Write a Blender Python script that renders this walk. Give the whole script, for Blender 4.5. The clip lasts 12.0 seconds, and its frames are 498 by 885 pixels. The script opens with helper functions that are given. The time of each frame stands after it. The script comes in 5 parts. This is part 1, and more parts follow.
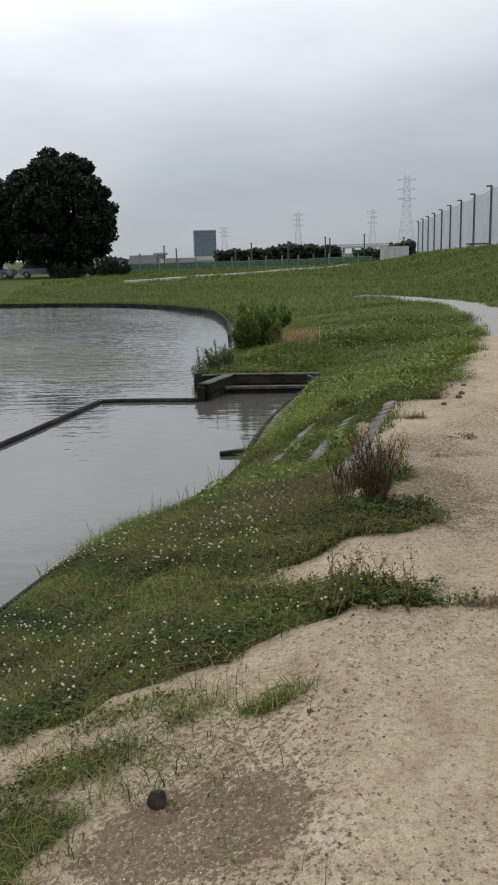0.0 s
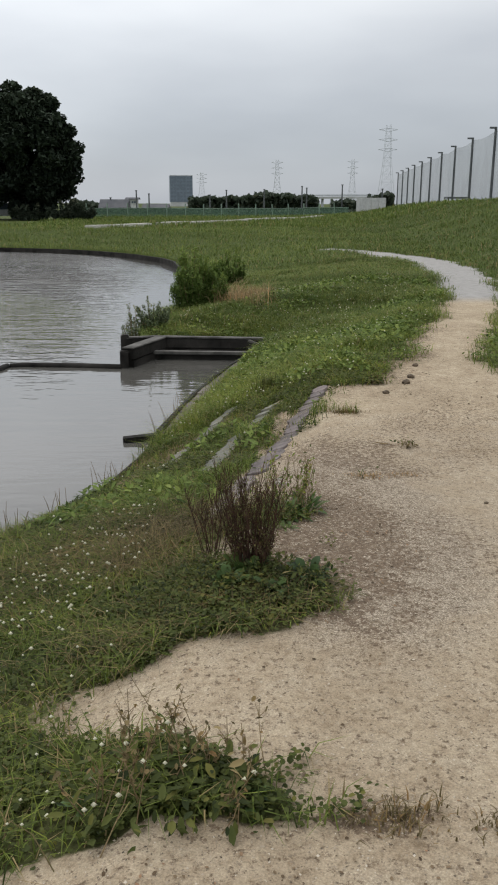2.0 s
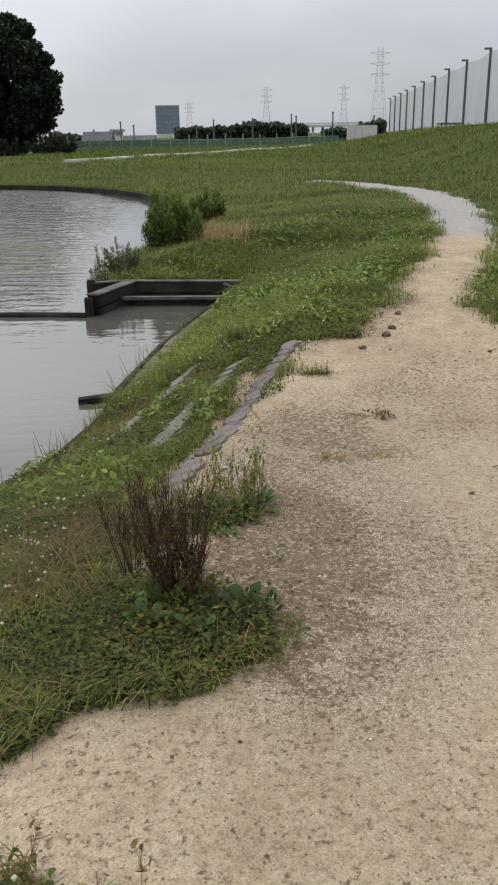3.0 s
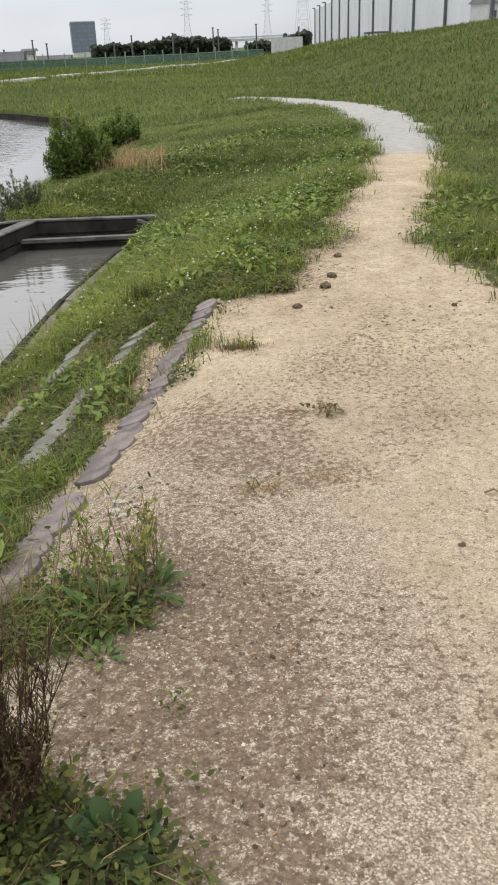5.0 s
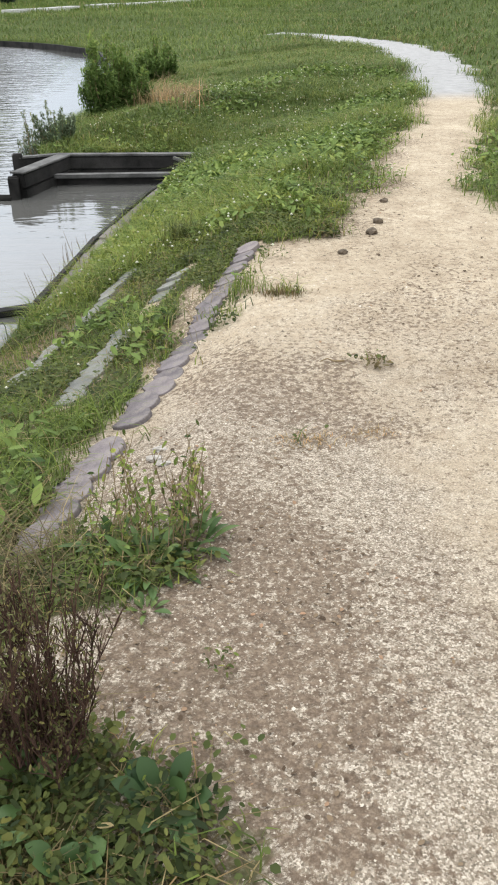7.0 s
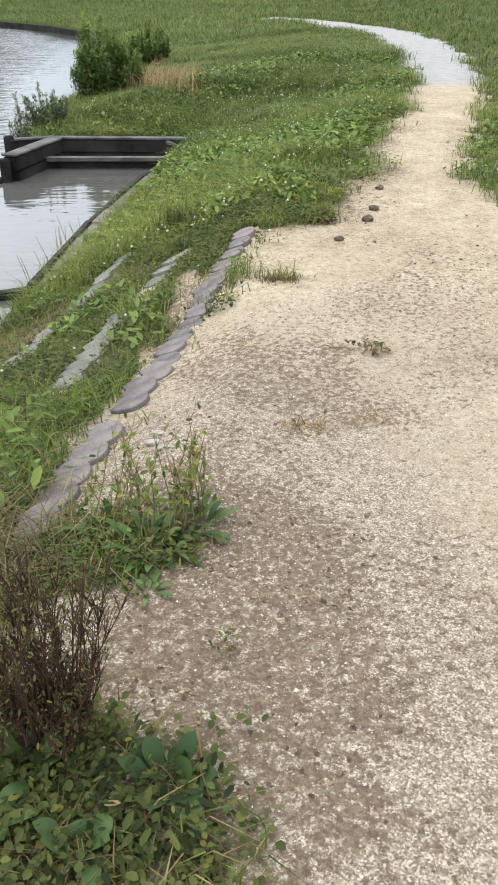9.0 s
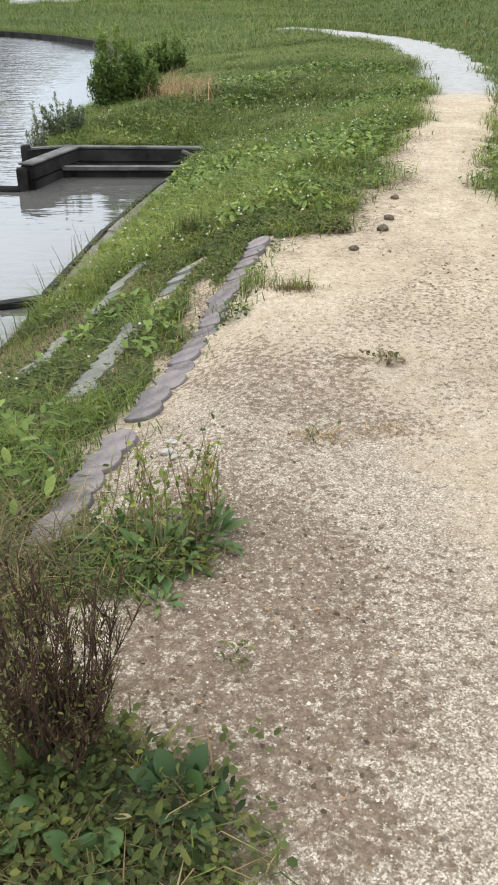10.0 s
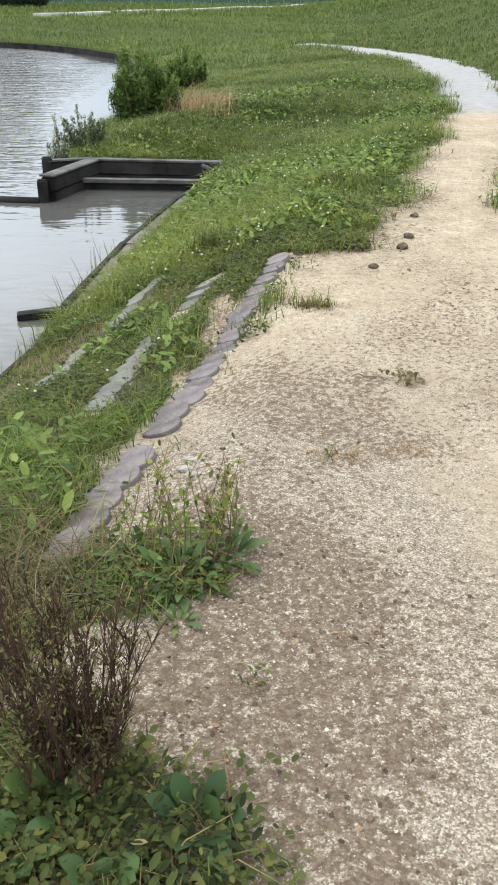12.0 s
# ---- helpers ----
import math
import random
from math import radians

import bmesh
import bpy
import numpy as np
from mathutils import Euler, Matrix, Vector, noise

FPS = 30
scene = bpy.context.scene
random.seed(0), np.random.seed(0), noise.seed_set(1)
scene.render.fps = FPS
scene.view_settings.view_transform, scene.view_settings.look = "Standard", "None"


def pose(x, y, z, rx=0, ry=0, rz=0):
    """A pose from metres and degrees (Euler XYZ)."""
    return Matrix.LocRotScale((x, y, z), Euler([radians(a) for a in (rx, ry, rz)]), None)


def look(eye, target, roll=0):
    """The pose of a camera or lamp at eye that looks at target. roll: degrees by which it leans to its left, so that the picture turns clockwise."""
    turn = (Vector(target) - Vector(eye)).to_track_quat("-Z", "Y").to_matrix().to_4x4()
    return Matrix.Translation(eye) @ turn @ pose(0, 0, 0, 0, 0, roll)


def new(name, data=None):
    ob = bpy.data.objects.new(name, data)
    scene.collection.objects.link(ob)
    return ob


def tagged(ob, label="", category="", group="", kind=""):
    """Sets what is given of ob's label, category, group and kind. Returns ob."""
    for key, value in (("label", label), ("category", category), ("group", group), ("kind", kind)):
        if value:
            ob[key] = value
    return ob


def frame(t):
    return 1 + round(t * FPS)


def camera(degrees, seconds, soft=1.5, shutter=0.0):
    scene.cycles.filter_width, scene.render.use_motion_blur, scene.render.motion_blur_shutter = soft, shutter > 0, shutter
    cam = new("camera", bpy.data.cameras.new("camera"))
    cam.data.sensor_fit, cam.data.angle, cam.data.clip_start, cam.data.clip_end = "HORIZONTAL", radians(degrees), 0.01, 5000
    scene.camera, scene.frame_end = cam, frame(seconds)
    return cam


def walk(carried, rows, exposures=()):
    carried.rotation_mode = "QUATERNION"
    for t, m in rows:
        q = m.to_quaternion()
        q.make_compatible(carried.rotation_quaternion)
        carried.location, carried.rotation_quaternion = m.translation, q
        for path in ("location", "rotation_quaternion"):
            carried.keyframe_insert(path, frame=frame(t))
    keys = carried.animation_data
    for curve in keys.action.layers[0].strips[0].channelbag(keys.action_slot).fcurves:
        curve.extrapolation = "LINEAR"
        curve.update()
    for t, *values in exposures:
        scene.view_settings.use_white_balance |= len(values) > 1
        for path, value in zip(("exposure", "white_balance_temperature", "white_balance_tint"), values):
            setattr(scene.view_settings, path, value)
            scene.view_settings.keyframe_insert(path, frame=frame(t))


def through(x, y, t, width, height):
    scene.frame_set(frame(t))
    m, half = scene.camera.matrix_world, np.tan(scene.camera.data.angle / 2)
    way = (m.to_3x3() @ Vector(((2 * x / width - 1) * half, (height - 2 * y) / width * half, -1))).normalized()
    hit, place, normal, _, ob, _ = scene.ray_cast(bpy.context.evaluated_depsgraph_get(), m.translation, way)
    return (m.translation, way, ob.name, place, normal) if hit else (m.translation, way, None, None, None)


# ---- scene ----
cam = camera(32.9, 12.0, soft=2.0)
METRES, EYE, TILT, LEAN, TURN = 4.3, 1.58, -12.5, 1.5, 0.0
ROWS = [
    (0.0, 0.0, 0.0, 0.0, 0.0, 0.0, 0.0),
    (0.5, 0.0232, 0.1027, 0.0238, -0.77, -0.23, 0.49),
    (1.0, 0.0588, 0.2006, 0.0437, -0.2, -0.52, -1.29),
    (1.5, 0.1003, 0.3131, 0.0621, -1.2, -1.49, -1.31),
    (2.0, 0.1549, 0.403, 0.0846, -1.76, -3.30, -1.36),
    (2.5, 0.1947, 0.4893, 0.1051, -1.18, -5.8, -0.9),
    (4.5, 0.2604, 0.8327, 0.1598, -7.89, -10.80, 2.97),
    (5.0, 0.273, 0.8787, 0.1666, -6.62, -12.55, 2.13),
    (5.5, 0.2619, 0.9018, 0.1644, -5.61, -15.06, 1.61),
    (6.0, 0.2556, 0.9033, 0.1635, -5.55, -15.61, 0.83),
    (6.5, 0.2557, 0.9061, 0.1637, -4.98, -15.67, 0.55),
    (7.0, 0.2552, 0.9066, 0.163, -4.64, -16.1, 0.21),
    (9.0, 0.2464, 0.905, 0.1615, -5.27, -16.95, -0.51),
    (9.5, 0.2455, 0.9059, 0.1626, -4.56, -16.47, -0.73),
    (10.0, 0.2463, 0.9073, 0.1623, -4.3, -16.41, -0.61),
    (10.5, 0.2458, 0.908, 0.1625, -4.48, -16.57, -0.83),
    (11.0, 0.2451, 0.9087, 0.1627, -4.56, -16.65, -1.22),
    (11.5, 0.2443, 0.9092, 0.1632, -4.31, -16.61, -1.5),
    (12.0, 0.2411, 0.9104, 0.1668, -3.21, -15.62, -1.46),
]
EXPO = [(0.0, -0.28, 6500, 10), (1.5, -0.22, 6550, 10), (2.5, -0.10, 6650, 11), (4.5, 0.30, 6800, 12), (5.5, 0.52, 6650, 12), (6.5, 0.73, 6350, 10), (9.0, 0.76, 6250, 9), (12.0, 0.76, 6200, 8)]
walk(cam, [(t, pose(0, 0, EYE, TILT, LEAN, TURN) @ pose(METRES * x, METRES * y, METRES * z, 90 + pitch, roll, yaw)) for t, x, y, z, yaw, pitch, roll in ROWS], EXPO)

# ---- sky and sun: an overcast noon ----
world = bpy.data.worlds.new("sky")
scene.world = world
world.use_nodes = True
wn, wl = world.node_tree.nodes, world.node_tree.links
wn.clear()
w_out, w_bg = wn.new("ShaderNodeOutputWorld"), wn.new("ShaderNodeBackground")
w_sky = wn.new("ShaderNodeTexSky")
w_sky.sky_type, w_sky.sun_disc = "NISHITA", False
w_sky.sun_elevation, w_sky.sun_rotation = radians(50), radians(-53)
w_geo, w_sep, w_map = wn.new("ShaderNodeTexCoord"), wn.new("ShaderNodeSeparateXYZ"), wn.new("ShaderNodeMapping")
w_ramp, w_noise, w_cr = wn.new("ShaderNodeValToRGB"), wn.new("ShaderNodeTexNoise"), wn.new("ShaderNodeValToRGB")
w_mul, w_mix, w_dim = wn.new("ShaderNodeMix"), wn.new("ShaderNodeMix"), wn.new("ShaderNodeMix")
for n in (w_mul, w_mix, w_dim):
    n.data_type = "RGBA"
w_mul.blend_type = w_dim.blend_type = "MULTIPLY"
els = w_ramp.color_ramp.elements
els[0].position, els[0].color = 0.0, (0.226, 0.248, 0.280, 1)
els[1].position, els[1].color = 1.0, (0.60, 0.60, 0.60, 1)
for p, c in ((0.05, (0.236, 0.256, 0.286)), (0.13, (0.298, 0.314, 0.336)), (0.21, (0.395, 0.410, 0.427)), (0.28, (0.52, 0.53, 0.545)), (0.45, (0.52, 0.525, 0.53))):
    els.new(p).color = (*c, 1)
w_map.inputs["Scale"].default_value = (1.0, 1.0, 3.2)
w_noise.inputs["Scale"].default_value, w_noise.inputs["Detail"].default_value = 2.6, 5.0
w_noise.inputs["Roughness"].default_value = 0.45
w_cr.color_ramp.elements[0].position, w_cr.color_ramp.elements[0].color = 0.30, (0.80, 0.81, 0.83, 1)
w_cr.color_ramp.elements[1].position, w_cr.color_ramp.elements[1].color = 0.72, (1.12, 1.12, 1.11, 1)
w_mul.inputs["Factor"].default_value = 1.0
w_dim.inputs["Factor"].default_value = 1.0
w_dim.inputs["B"].default_value = (0.1, 0.1, 0.1, 1)
w_mix.inputs["Factor"].default_value = 0.93
wl.new(w_geo.outputs["Generated"], w_sep.inputs[0])
wl.new(w_geo.outputs["Generated"], w_map.inputs["Vector"])
wl.new(w_map.outputs[0], w_noise.inputs["Vector"])
wl.new(w_sep.outputs["Z"], w_ramp.inputs[0])
wl.new(w_noise.outputs["Fac"], w_cr.inputs[0])
wl.new(w_ramp.outputs[0], w_mul.inputs["A"])
wl.new(w_cr.outputs[0], w_mul.inputs["B"])
wl.new(w_sky.outputs[0], w_dim.inputs["A"])
wl.new(w_dim.outputs["Result"], w_mix.inputs["A"])
# the veil of cloud is brighter round the hidden sun
w_dot, w_glow, w_lit = wn.new("ShaderNodeVectorMath"), wn.new("ShaderNodeMapRange"), wn.new("ShaderNodeVectorMath")
w_dot.operation, w_lit.operation = "DOT_PRODUCT", "SCALE"
w_dot.inputs[1].default_value = Vector((-40, 30, 60)).normalized()
w_glow.inputs["From Min"].default_value, w_glow.inputs["From Max"].default_value = 0.30, 1.0
w_glow.inputs["To Min"].default_value, w_glow.inputs["To Max"].default_value = 0.88, 1.45
wl.new(w_geo.outputs["Generated"], w_dot.inputs[0])
wl.new(w_dot.outputs["Value"], w_glow.inputs["Value"])
wl.new(w_mul.outputs["Result"], w_lit.inputs[0])
wl.new(w_glow.outputs[0], w_lit.inputs["Scale"])
wl.new(w_lit.outputs[0], w_mix.inputs["B"])
wl.new(w_mix.outputs["Result"], w_bg.inputs["Color"])
w_bg.inputs["Strength"].default_value = 2.3
wl.new(w_bg.outputs[0], w_out.inputs[0])

sun_data = bpy.data.lights.new("sun", "SUN")
sun_data.energy, sun_data.angle, sun_data.color = 0.6, radians(25), (1.0, 0.97, 0.92)
sun = new("sun", sun_data)
sun.matrix_world = look((-40, 30, 60), (0, 0, 0))

# ---- materials ----
def material(name, colour, rough=0.8, metal=0.0, spec=0.3):
    m = bpy.data.materials.new(name)
    m.use_nodes = True
    b = m.node_tree.nodes["Principled BSDF"]
    b.inputs["Base Color"].default_value = (*colour, 1)
    b.inputs["Roughness"].default_value, b.inputs["Metallic"].default_value = rough, metal
    b.inputs["Specular IOR Level"].default_value = spec
    return m


def node(m, kind, **ins):
    n = m.node_tree.nodes.new("ShaderNode" + kind)
    for k, v in ins.items():
        n.inputs[k.replace("_", " ")].default_value = v
    return n


def link(m, a, b):
    m.node_tree.links.new(a, b)


def ramp(m, fac, *stops):
    n = node(m, "ValToRGB")
    e = n.color_ramp.elements
    e[0].position, e[0].color = stops[0][0], (*stops[0][1], 1)
    e[1].position, e[1].color = stops[-1][0], (*stops[-1][1], 1)
    for p, c in stops[1:-1]:
        e.new(p).color = (*c, 1)
    link(m, fac, n.inputs[0])
    return n.outputs[0]


def noise_of(m, scale, detail=4.0, rough=0.6, stretch=None):
    co, n = node(m, "TexCoord"), node(m, "TexNoise", Scale=scale, Detail=detail, Roughness=rough)
    if stretch:
        mp = node(m, "Mapping", Scale=stretch)
        link(m, co.outputs["Object"], mp.inputs["Vector"])
        link(m, mp.outputs[0], n.inputs["Vector"])
    else:
        link(m, co.outputs["Object"], n.inputs["Vector"])
    return n.outputs["Fac"]


def blend(m, fac, a, b, mode="MIX"):
    n = node(m, "Mix")
    n.data_type, n.blend_type = "RGBA", mode
    for s, v in (("Factor", fac), ("A", a), ("B", b)):
        k = n.inputs[s] if s == "Factor" else [i for i in n.inputs if i.name == s and i.type == "RGBA"][0]
        if isinstance(v, (int, float)):
            k.default_value = v
        elif isinstance(v, tuple):
            k.default_value = (*v, 1)
        else:
            link(m, v, k)
    return [o for o in n.outputs if o.type == "RGBA"][0]


def bump(m, height, strength=0.5, distance=0.01):
    n = node(m, "Bump", Strength=strength, Distance=distance)
    link(m, height, n.inputs["Height"])
    link(m, n.outputs[0], m.node_tree.nodes["Principled BSDF"].inputs["Normal"])


def base(m, socket):
    link(m, socket, m.node_tree.nodes["Principled BSDF"].inputs["Base Color"])


def speckled(name, dark, light, scale, rough=0.85, fine=None, relief=0.4, distance=0.004, stretch=None):
    """A surface with two scales of variation and a fine relief."""
    m = material(name, light, rough)
    a = ramp(m, noise_of(m, scale, 5, 0.6, stretch), (0.3, dark), (0.7, light))
    f = noise_of(m, fine or scale * 12, 3, 0.7, stretch)
    base(m, blend(m, 0.5, a, ramp(m, f, (0.3, (0.55, 0.55, 0.55)), (0.7, (1.25, 1.25, 1.25))), "MULTIPLY"))
    bump(m, f, relief, distance)
    return m


def leafy(name, dark, light, rough=0.7, through=0.28):
    """Leaves and blades: the tone of each comes from the attribute 'tone'."""
    m = material(name, light, rough, 0, 0.22)
    at = node(m, "Attribute")
    at.attribute_name = "tone"
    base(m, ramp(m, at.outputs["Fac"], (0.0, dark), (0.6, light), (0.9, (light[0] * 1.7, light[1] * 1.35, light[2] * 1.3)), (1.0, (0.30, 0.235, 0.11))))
    tl, mix = node(m, "BsdfTranslucent"), node(m, "MixShader", Fac=through)
    link(m, m.node_tree.nodes["Principled BSDF"].inputs["Base Color"].links[0].from_socket, tl.inputs["Color"])
    link(m, m.node_tree.nodes["Principled BSDF"].outputs[0], mix.inputs[1])
    link(m, tl.outputs[0], mix.inputs[2])
    link(m, mix.outputs[0], m.node_tree.nodes["Material Output"].inputs["Surface"])
    return m


def ground_material():
    m = material("ground", (0.4, 0.35, 0.25), 0.95, 0, 0.15)

    def attr(n):
        a = node(m, "Attribute")
        a.attribute_name = n
        return a.outputs["Fac"]
    big, mid, fine, grit = noise_of(m, 0.7, 5), noise_of(m, 5.5, 6, 0.65), noise_of(m, 55, 5, 0.7), noise_of(m, 160, 3, 0.7)
    sand = ramp(m, mid, (0.25, (0.345, 0.275, 0.190)), (0.5, (0.475, 0.397, 0.287)), (0.75, (0.57, 0.49, 0.365)))
    sand = blend(m, 0.55, sand, ramp(m, big, (0.35, (0.66, 0.62, 0.58)), (0.65, (1.1, 1.1, 1.1))), "MULTIPLY")
    cells = node(m, "TexVoronoi", Scale=230.0)
    link(m, node(m, "TexCoord").outputs["Object"], cells.inputs["Vector"])
    grain = node(m, "SeparateColor")
    link(m, cells.outputs["Color"], grain.inputs[0])
    pick = node(m, "Math")
    pick.operation = "MULTIPLY_ADD"
    link(m, grain.outputs[0], pick.inputs[0])
    pick.inputs[1].default_value = 0.55
    half = node(m, "Math")
    half.operation = "MULTIPLY"
    link(m, noise_of(m, 24, 4, 0.7), half.inputs[0])
    half.inputs[1].default_value = 0.50
    link(m, half.outputs[0], pick.inputs[2])
    gravel = ramp(m, pick.outputs[0], (0.22, (0.070, 0.056, 0.043)), (0.40, (0.180, 0.148, 0.113)), (0.58, (0.290, 0.243, 0.188)), (0.76, (0.52, 0.46, 0.375)))
    sand = blend(m, 0.75, sand, ramp(m, noise_of(m, 26, 6, 0.75), (0.34, (0.52, 0.46, 0.40)), (0.50, (0.95, 0.94, 0.92)), (0.68, (1.12, 1.12, 1.12))), "MULTIPLY")
    coarse = node(m, "Math")
    coarse.operation = "MULTIPLY_ADD"
    link(m, mid, coarse.inputs[0])
    coarse.inputs[1].default_value = 0.8
    link(m, attr("gravel"), coarse.inputs[2])
    gfac = ramp(m, coarse.outputs[0], (0.5, (0.10, 0.10, 0.10)), (1.1, (0.78, 0.78, 0.78)))
    c = blend(m, gfac, sand, gravel)
    c = blend(m, 0.6, c, ramp(m, grit, (0.3, (0.5, 0.5, 0.5)), (0.7, (1.4, 1.4, 1.4))), "MULTIPLY")
    # dark litter and earth: flecks that thicken where the attribute is high
    fleck = node(m, "Math")
    fleck.operation = "MULTIPLY_ADD"
    link(m, noise_of(m, 44, 6, 0.72), fleck.inputs[0])
    fleck.inputs[1].default_value = 5.5
    soil_at = node(m, "Math")
    soil_at.operation = "MULTIPLY_ADD"
    link(m, attr("damp"), soil_at.inputs[0])
    soil_at.inputs[1].default_value, soil_at.inputs[2].default_value = 1.25, -2.88
    link(m, soil_at.outputs[0], fleck.inputs[2])
    damp_at = ramp(m, fleck.outputs[0], (0.25, (0, 0, 0)), (0.65, (0.88, 0.88, 0.88)))
    c = blend(m, damp_at, c, ramp(m, noise_of(m, 60, 5, 0.75), (0.3, (0.062, 0.042, 0.028)), (0.5, (0.130, 0.092, 0.062)), (0.7, (0.24, 0.180, 0.125))))
    grey = ramp(m, mid, (0.3, (0.265, 0.26, 0.25)), (0.7, (0.375, 0.365, 0.35)))
    c = blend(m, attr("grey"), c, grey)
    soil = ramp(m, mid, (0.3, (0.040, 0.032, 0.020)), (0.7, (0.115, 0.090, 0.056)))
    lawn = ramp(m, fine, (0.3, (0.032, 0.046, 0.010)), (0.55, (0.062, 0.085, 0.018)), (0.75, (0.12, 0.120, 0.036)))
    turf = blend(m, ramp(m, big, (0.35, (0.3, 0.3, 0.3)), (0.6, (0.75, 0.75, 0.75))), soil, lawn)
    turf = blend(m, attr("far"), turf, lawn)
    edge = node(m, "Math")
    edge.operation = "ADD"
    link(m, attr("grass"), edge.inputs[0])
    sub = node(m, "Math")
    sub.operation = "MULTIPLY_ADD"
    link(m, noise_of(m, 14, 5, 0.7), sub.inputs[0])
    sub.inputs[1].default_value, sub.inputs[2].default_value = 0.9, -0.45
    link(m, sub.outputs[0], edge.inputs[1])
    c = blend(m, ramp(m, edge.outputs[0], (0.38, (0, 0, 0)), (0.62, (1, 1, 1))), c, turf)
    base(m, c)
    bump(m, fine, 0.9, 0.012)
    return m


def water_material():
    m = material("water", (0.090, 0.088, 0.080), 0.012, 0, 0.5)
    b = m.node_tree.nodes["Principled BSDF"]
    b.inputs["IOR"].default_value = 1.5
    rip, slow = noise_of(m, 2.3, 3, 0.6, (0.55, 1.5, 1)), noise_of(m, 0.13, 2, 0.5)
    mask = ramp(m, slow, (0.42, (0.45, 0.45, 0.45)), (0.62, (1, 1, 1)))
    at = node(m, "Attribute")
    at.attribute_name = "open"
    mul = blend(m, 1.0, blend(m, 1.0, mask, at.outputs["Color"], "MULTIPLY"), rip, "MULTIPLY")
    bump(m, mul, 1.0, 0.24)
    return m


M_GROUND = ground_material()
M_WATER = water_material()
M_GRASS = leafy("grass", (0.034, 0.056, 0.010), (0.172, 0.225, 0.042))
M_CLOVER = leafy("clover_leaf", (0.020, 0.031, 0.008), (0.092, 0.112, 0.028))
M_MEADOW = leafy("meadow", (0.055, 0.086, 0.018), (0.145, 0.195, 0.046))
M_DRY = leafy("dry_grass", (0.16, 0.11, 0.055), (0.36, 0.27, 0.14))
M_WEED = leafy("weed_leaf", (0.036, 0.066, 0.013), (0.172, 0.238, 0.056))
M_FARLEAF = leafy("distant_leaf", (0.040, 0.056, 0.040), (0.066, 0.086, 0.058))
M_DRYISH = leafy("dryish_grass", (0.055, 0.044, 0.020), (0.17, 0.135, 0.06))
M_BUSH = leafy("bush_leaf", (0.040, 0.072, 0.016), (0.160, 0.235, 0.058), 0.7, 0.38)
# dark tree leaves, their greens lifted to include some air haze
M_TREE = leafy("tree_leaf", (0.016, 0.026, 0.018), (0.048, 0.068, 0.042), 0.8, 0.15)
M_REED = leafy("reed", (0.06, 0.085, 0.040), (0.16, 0.20, 0.11))
M_PETAL = material("clover_flower", (0.55, 0.54, 0.40), 0.8)
M_TWIG = speckled("red_twig", (0.032, 0.017, 0.012), (0.105, 0.055, 0.036), 30)
M_STALK = speckled("dry_stalk", (0.12, 0.085, 0.045), (0.30, 0.22, 0.115), 30)
M_BARK = speckled("bark", (0.02, 0.016, 0.012), (0.07, 0.055, 0.04), 6)
M_TIMBER = speckled("wet_timber", (0.008, 0.0075, 0.007), (0.046, 0.043, 0.039), 3.0, 0.75, 60, 0.6, 0.006)
M_WEATHERED = speckled("weathered_timber", (0.035, 0.033, 0.030), (0.15, 0.145, 0.135), 4.0, 0.85, 50, 0.5, 0.004)
M_TIMBER.node_tree.nodes["Principled BSDF"].inputs["Specular IOR Level"].default_value = 0.1
def block_material(name, dark, light, moss):
    """Weathered concrete: a tint for each block, pitted, with lichen and sand in the pores."""
    m = material(name, light, 0.92, 0, 0.2)
    own = node(m, "ObjectInfo")
    c = ramp(m, noise_of(m, 9, 5, 0.65), (0.3, dark), (0.7, light))
    c = blend(m, 0.8, c, ramp(m, own.outputs["Random"], (0.0, (0.72, 0.70, 0.70)), (0.5, (1.0, 0.98, 0.98)), (1.0, (1.22, 1.16, 1.12))), "MULTIPLY")
    c = blend(m, ramp(m, noise_of(m, 16, 6, 0.7), (0.52, (0, 0, 0)), (0.66, (0.75, 0.75, 0.75))), c, moss)
    fine = noise_of(m, 120, 4, 0.75)
    base(m, blend(m, 0.6, c, ramp(m, fine, (0.3, (0.6, 0.6, 0.6)), (0.7, (1.25, 1.25, 1.25))), "MULTIPLY"))
    bump(m, fine, 0.5, 0.004)
    return m


M_CONCRETE = block_material("concrete_block", (0.120, 0.106, 0.106), (0.225, 0.200, 0.200), (0.21, 0.185, 0.15))
M_MOSSY = block_material("mossy_block", (0.130, 0.135, 0.120), (0.250, 0.250, 0.225), (0.10, 0.115, 0.055))
M_STONE = speckled("clod", (0.05, 0.038, 0.026), (0.17, 0.13, 0.09), 30)
M_PEBBLE = material("pebble", (0.4, 0.35, 0.27), 0.9)
_at = node(M_PEBBLE, "Attribute")
_at.attribute_name = "tone"
base(M_PEBBLE, ramp(M_PEBBLE, _at.outputs["Fac"], (0.0, (0.09, 0.072, 0.055)), (0.45, (0.25, 0.20, 0.145)), (0.8, (0.40, 0.34, 0.26)), (1.0, (0.55, 0.49, 0.40))))
M_KERB = speckled("pale_concrete", (0.42, 0.41, 0.38), (0.62, 0.60, 0.56), 0.5)
# galvanised grey, paled further: the haze of distance is in this colour
M_STEEL = speckled("hazed_galvanised_steel", (0.50, 0.53, 0.57), (0.58, 0.61, 0.65), 0.2, 0.6)
M_POST = speckled("dark_post", (0.07, 0.08, 0.085), (0.13, 0.14, 0.145), 0.5, 0.6)
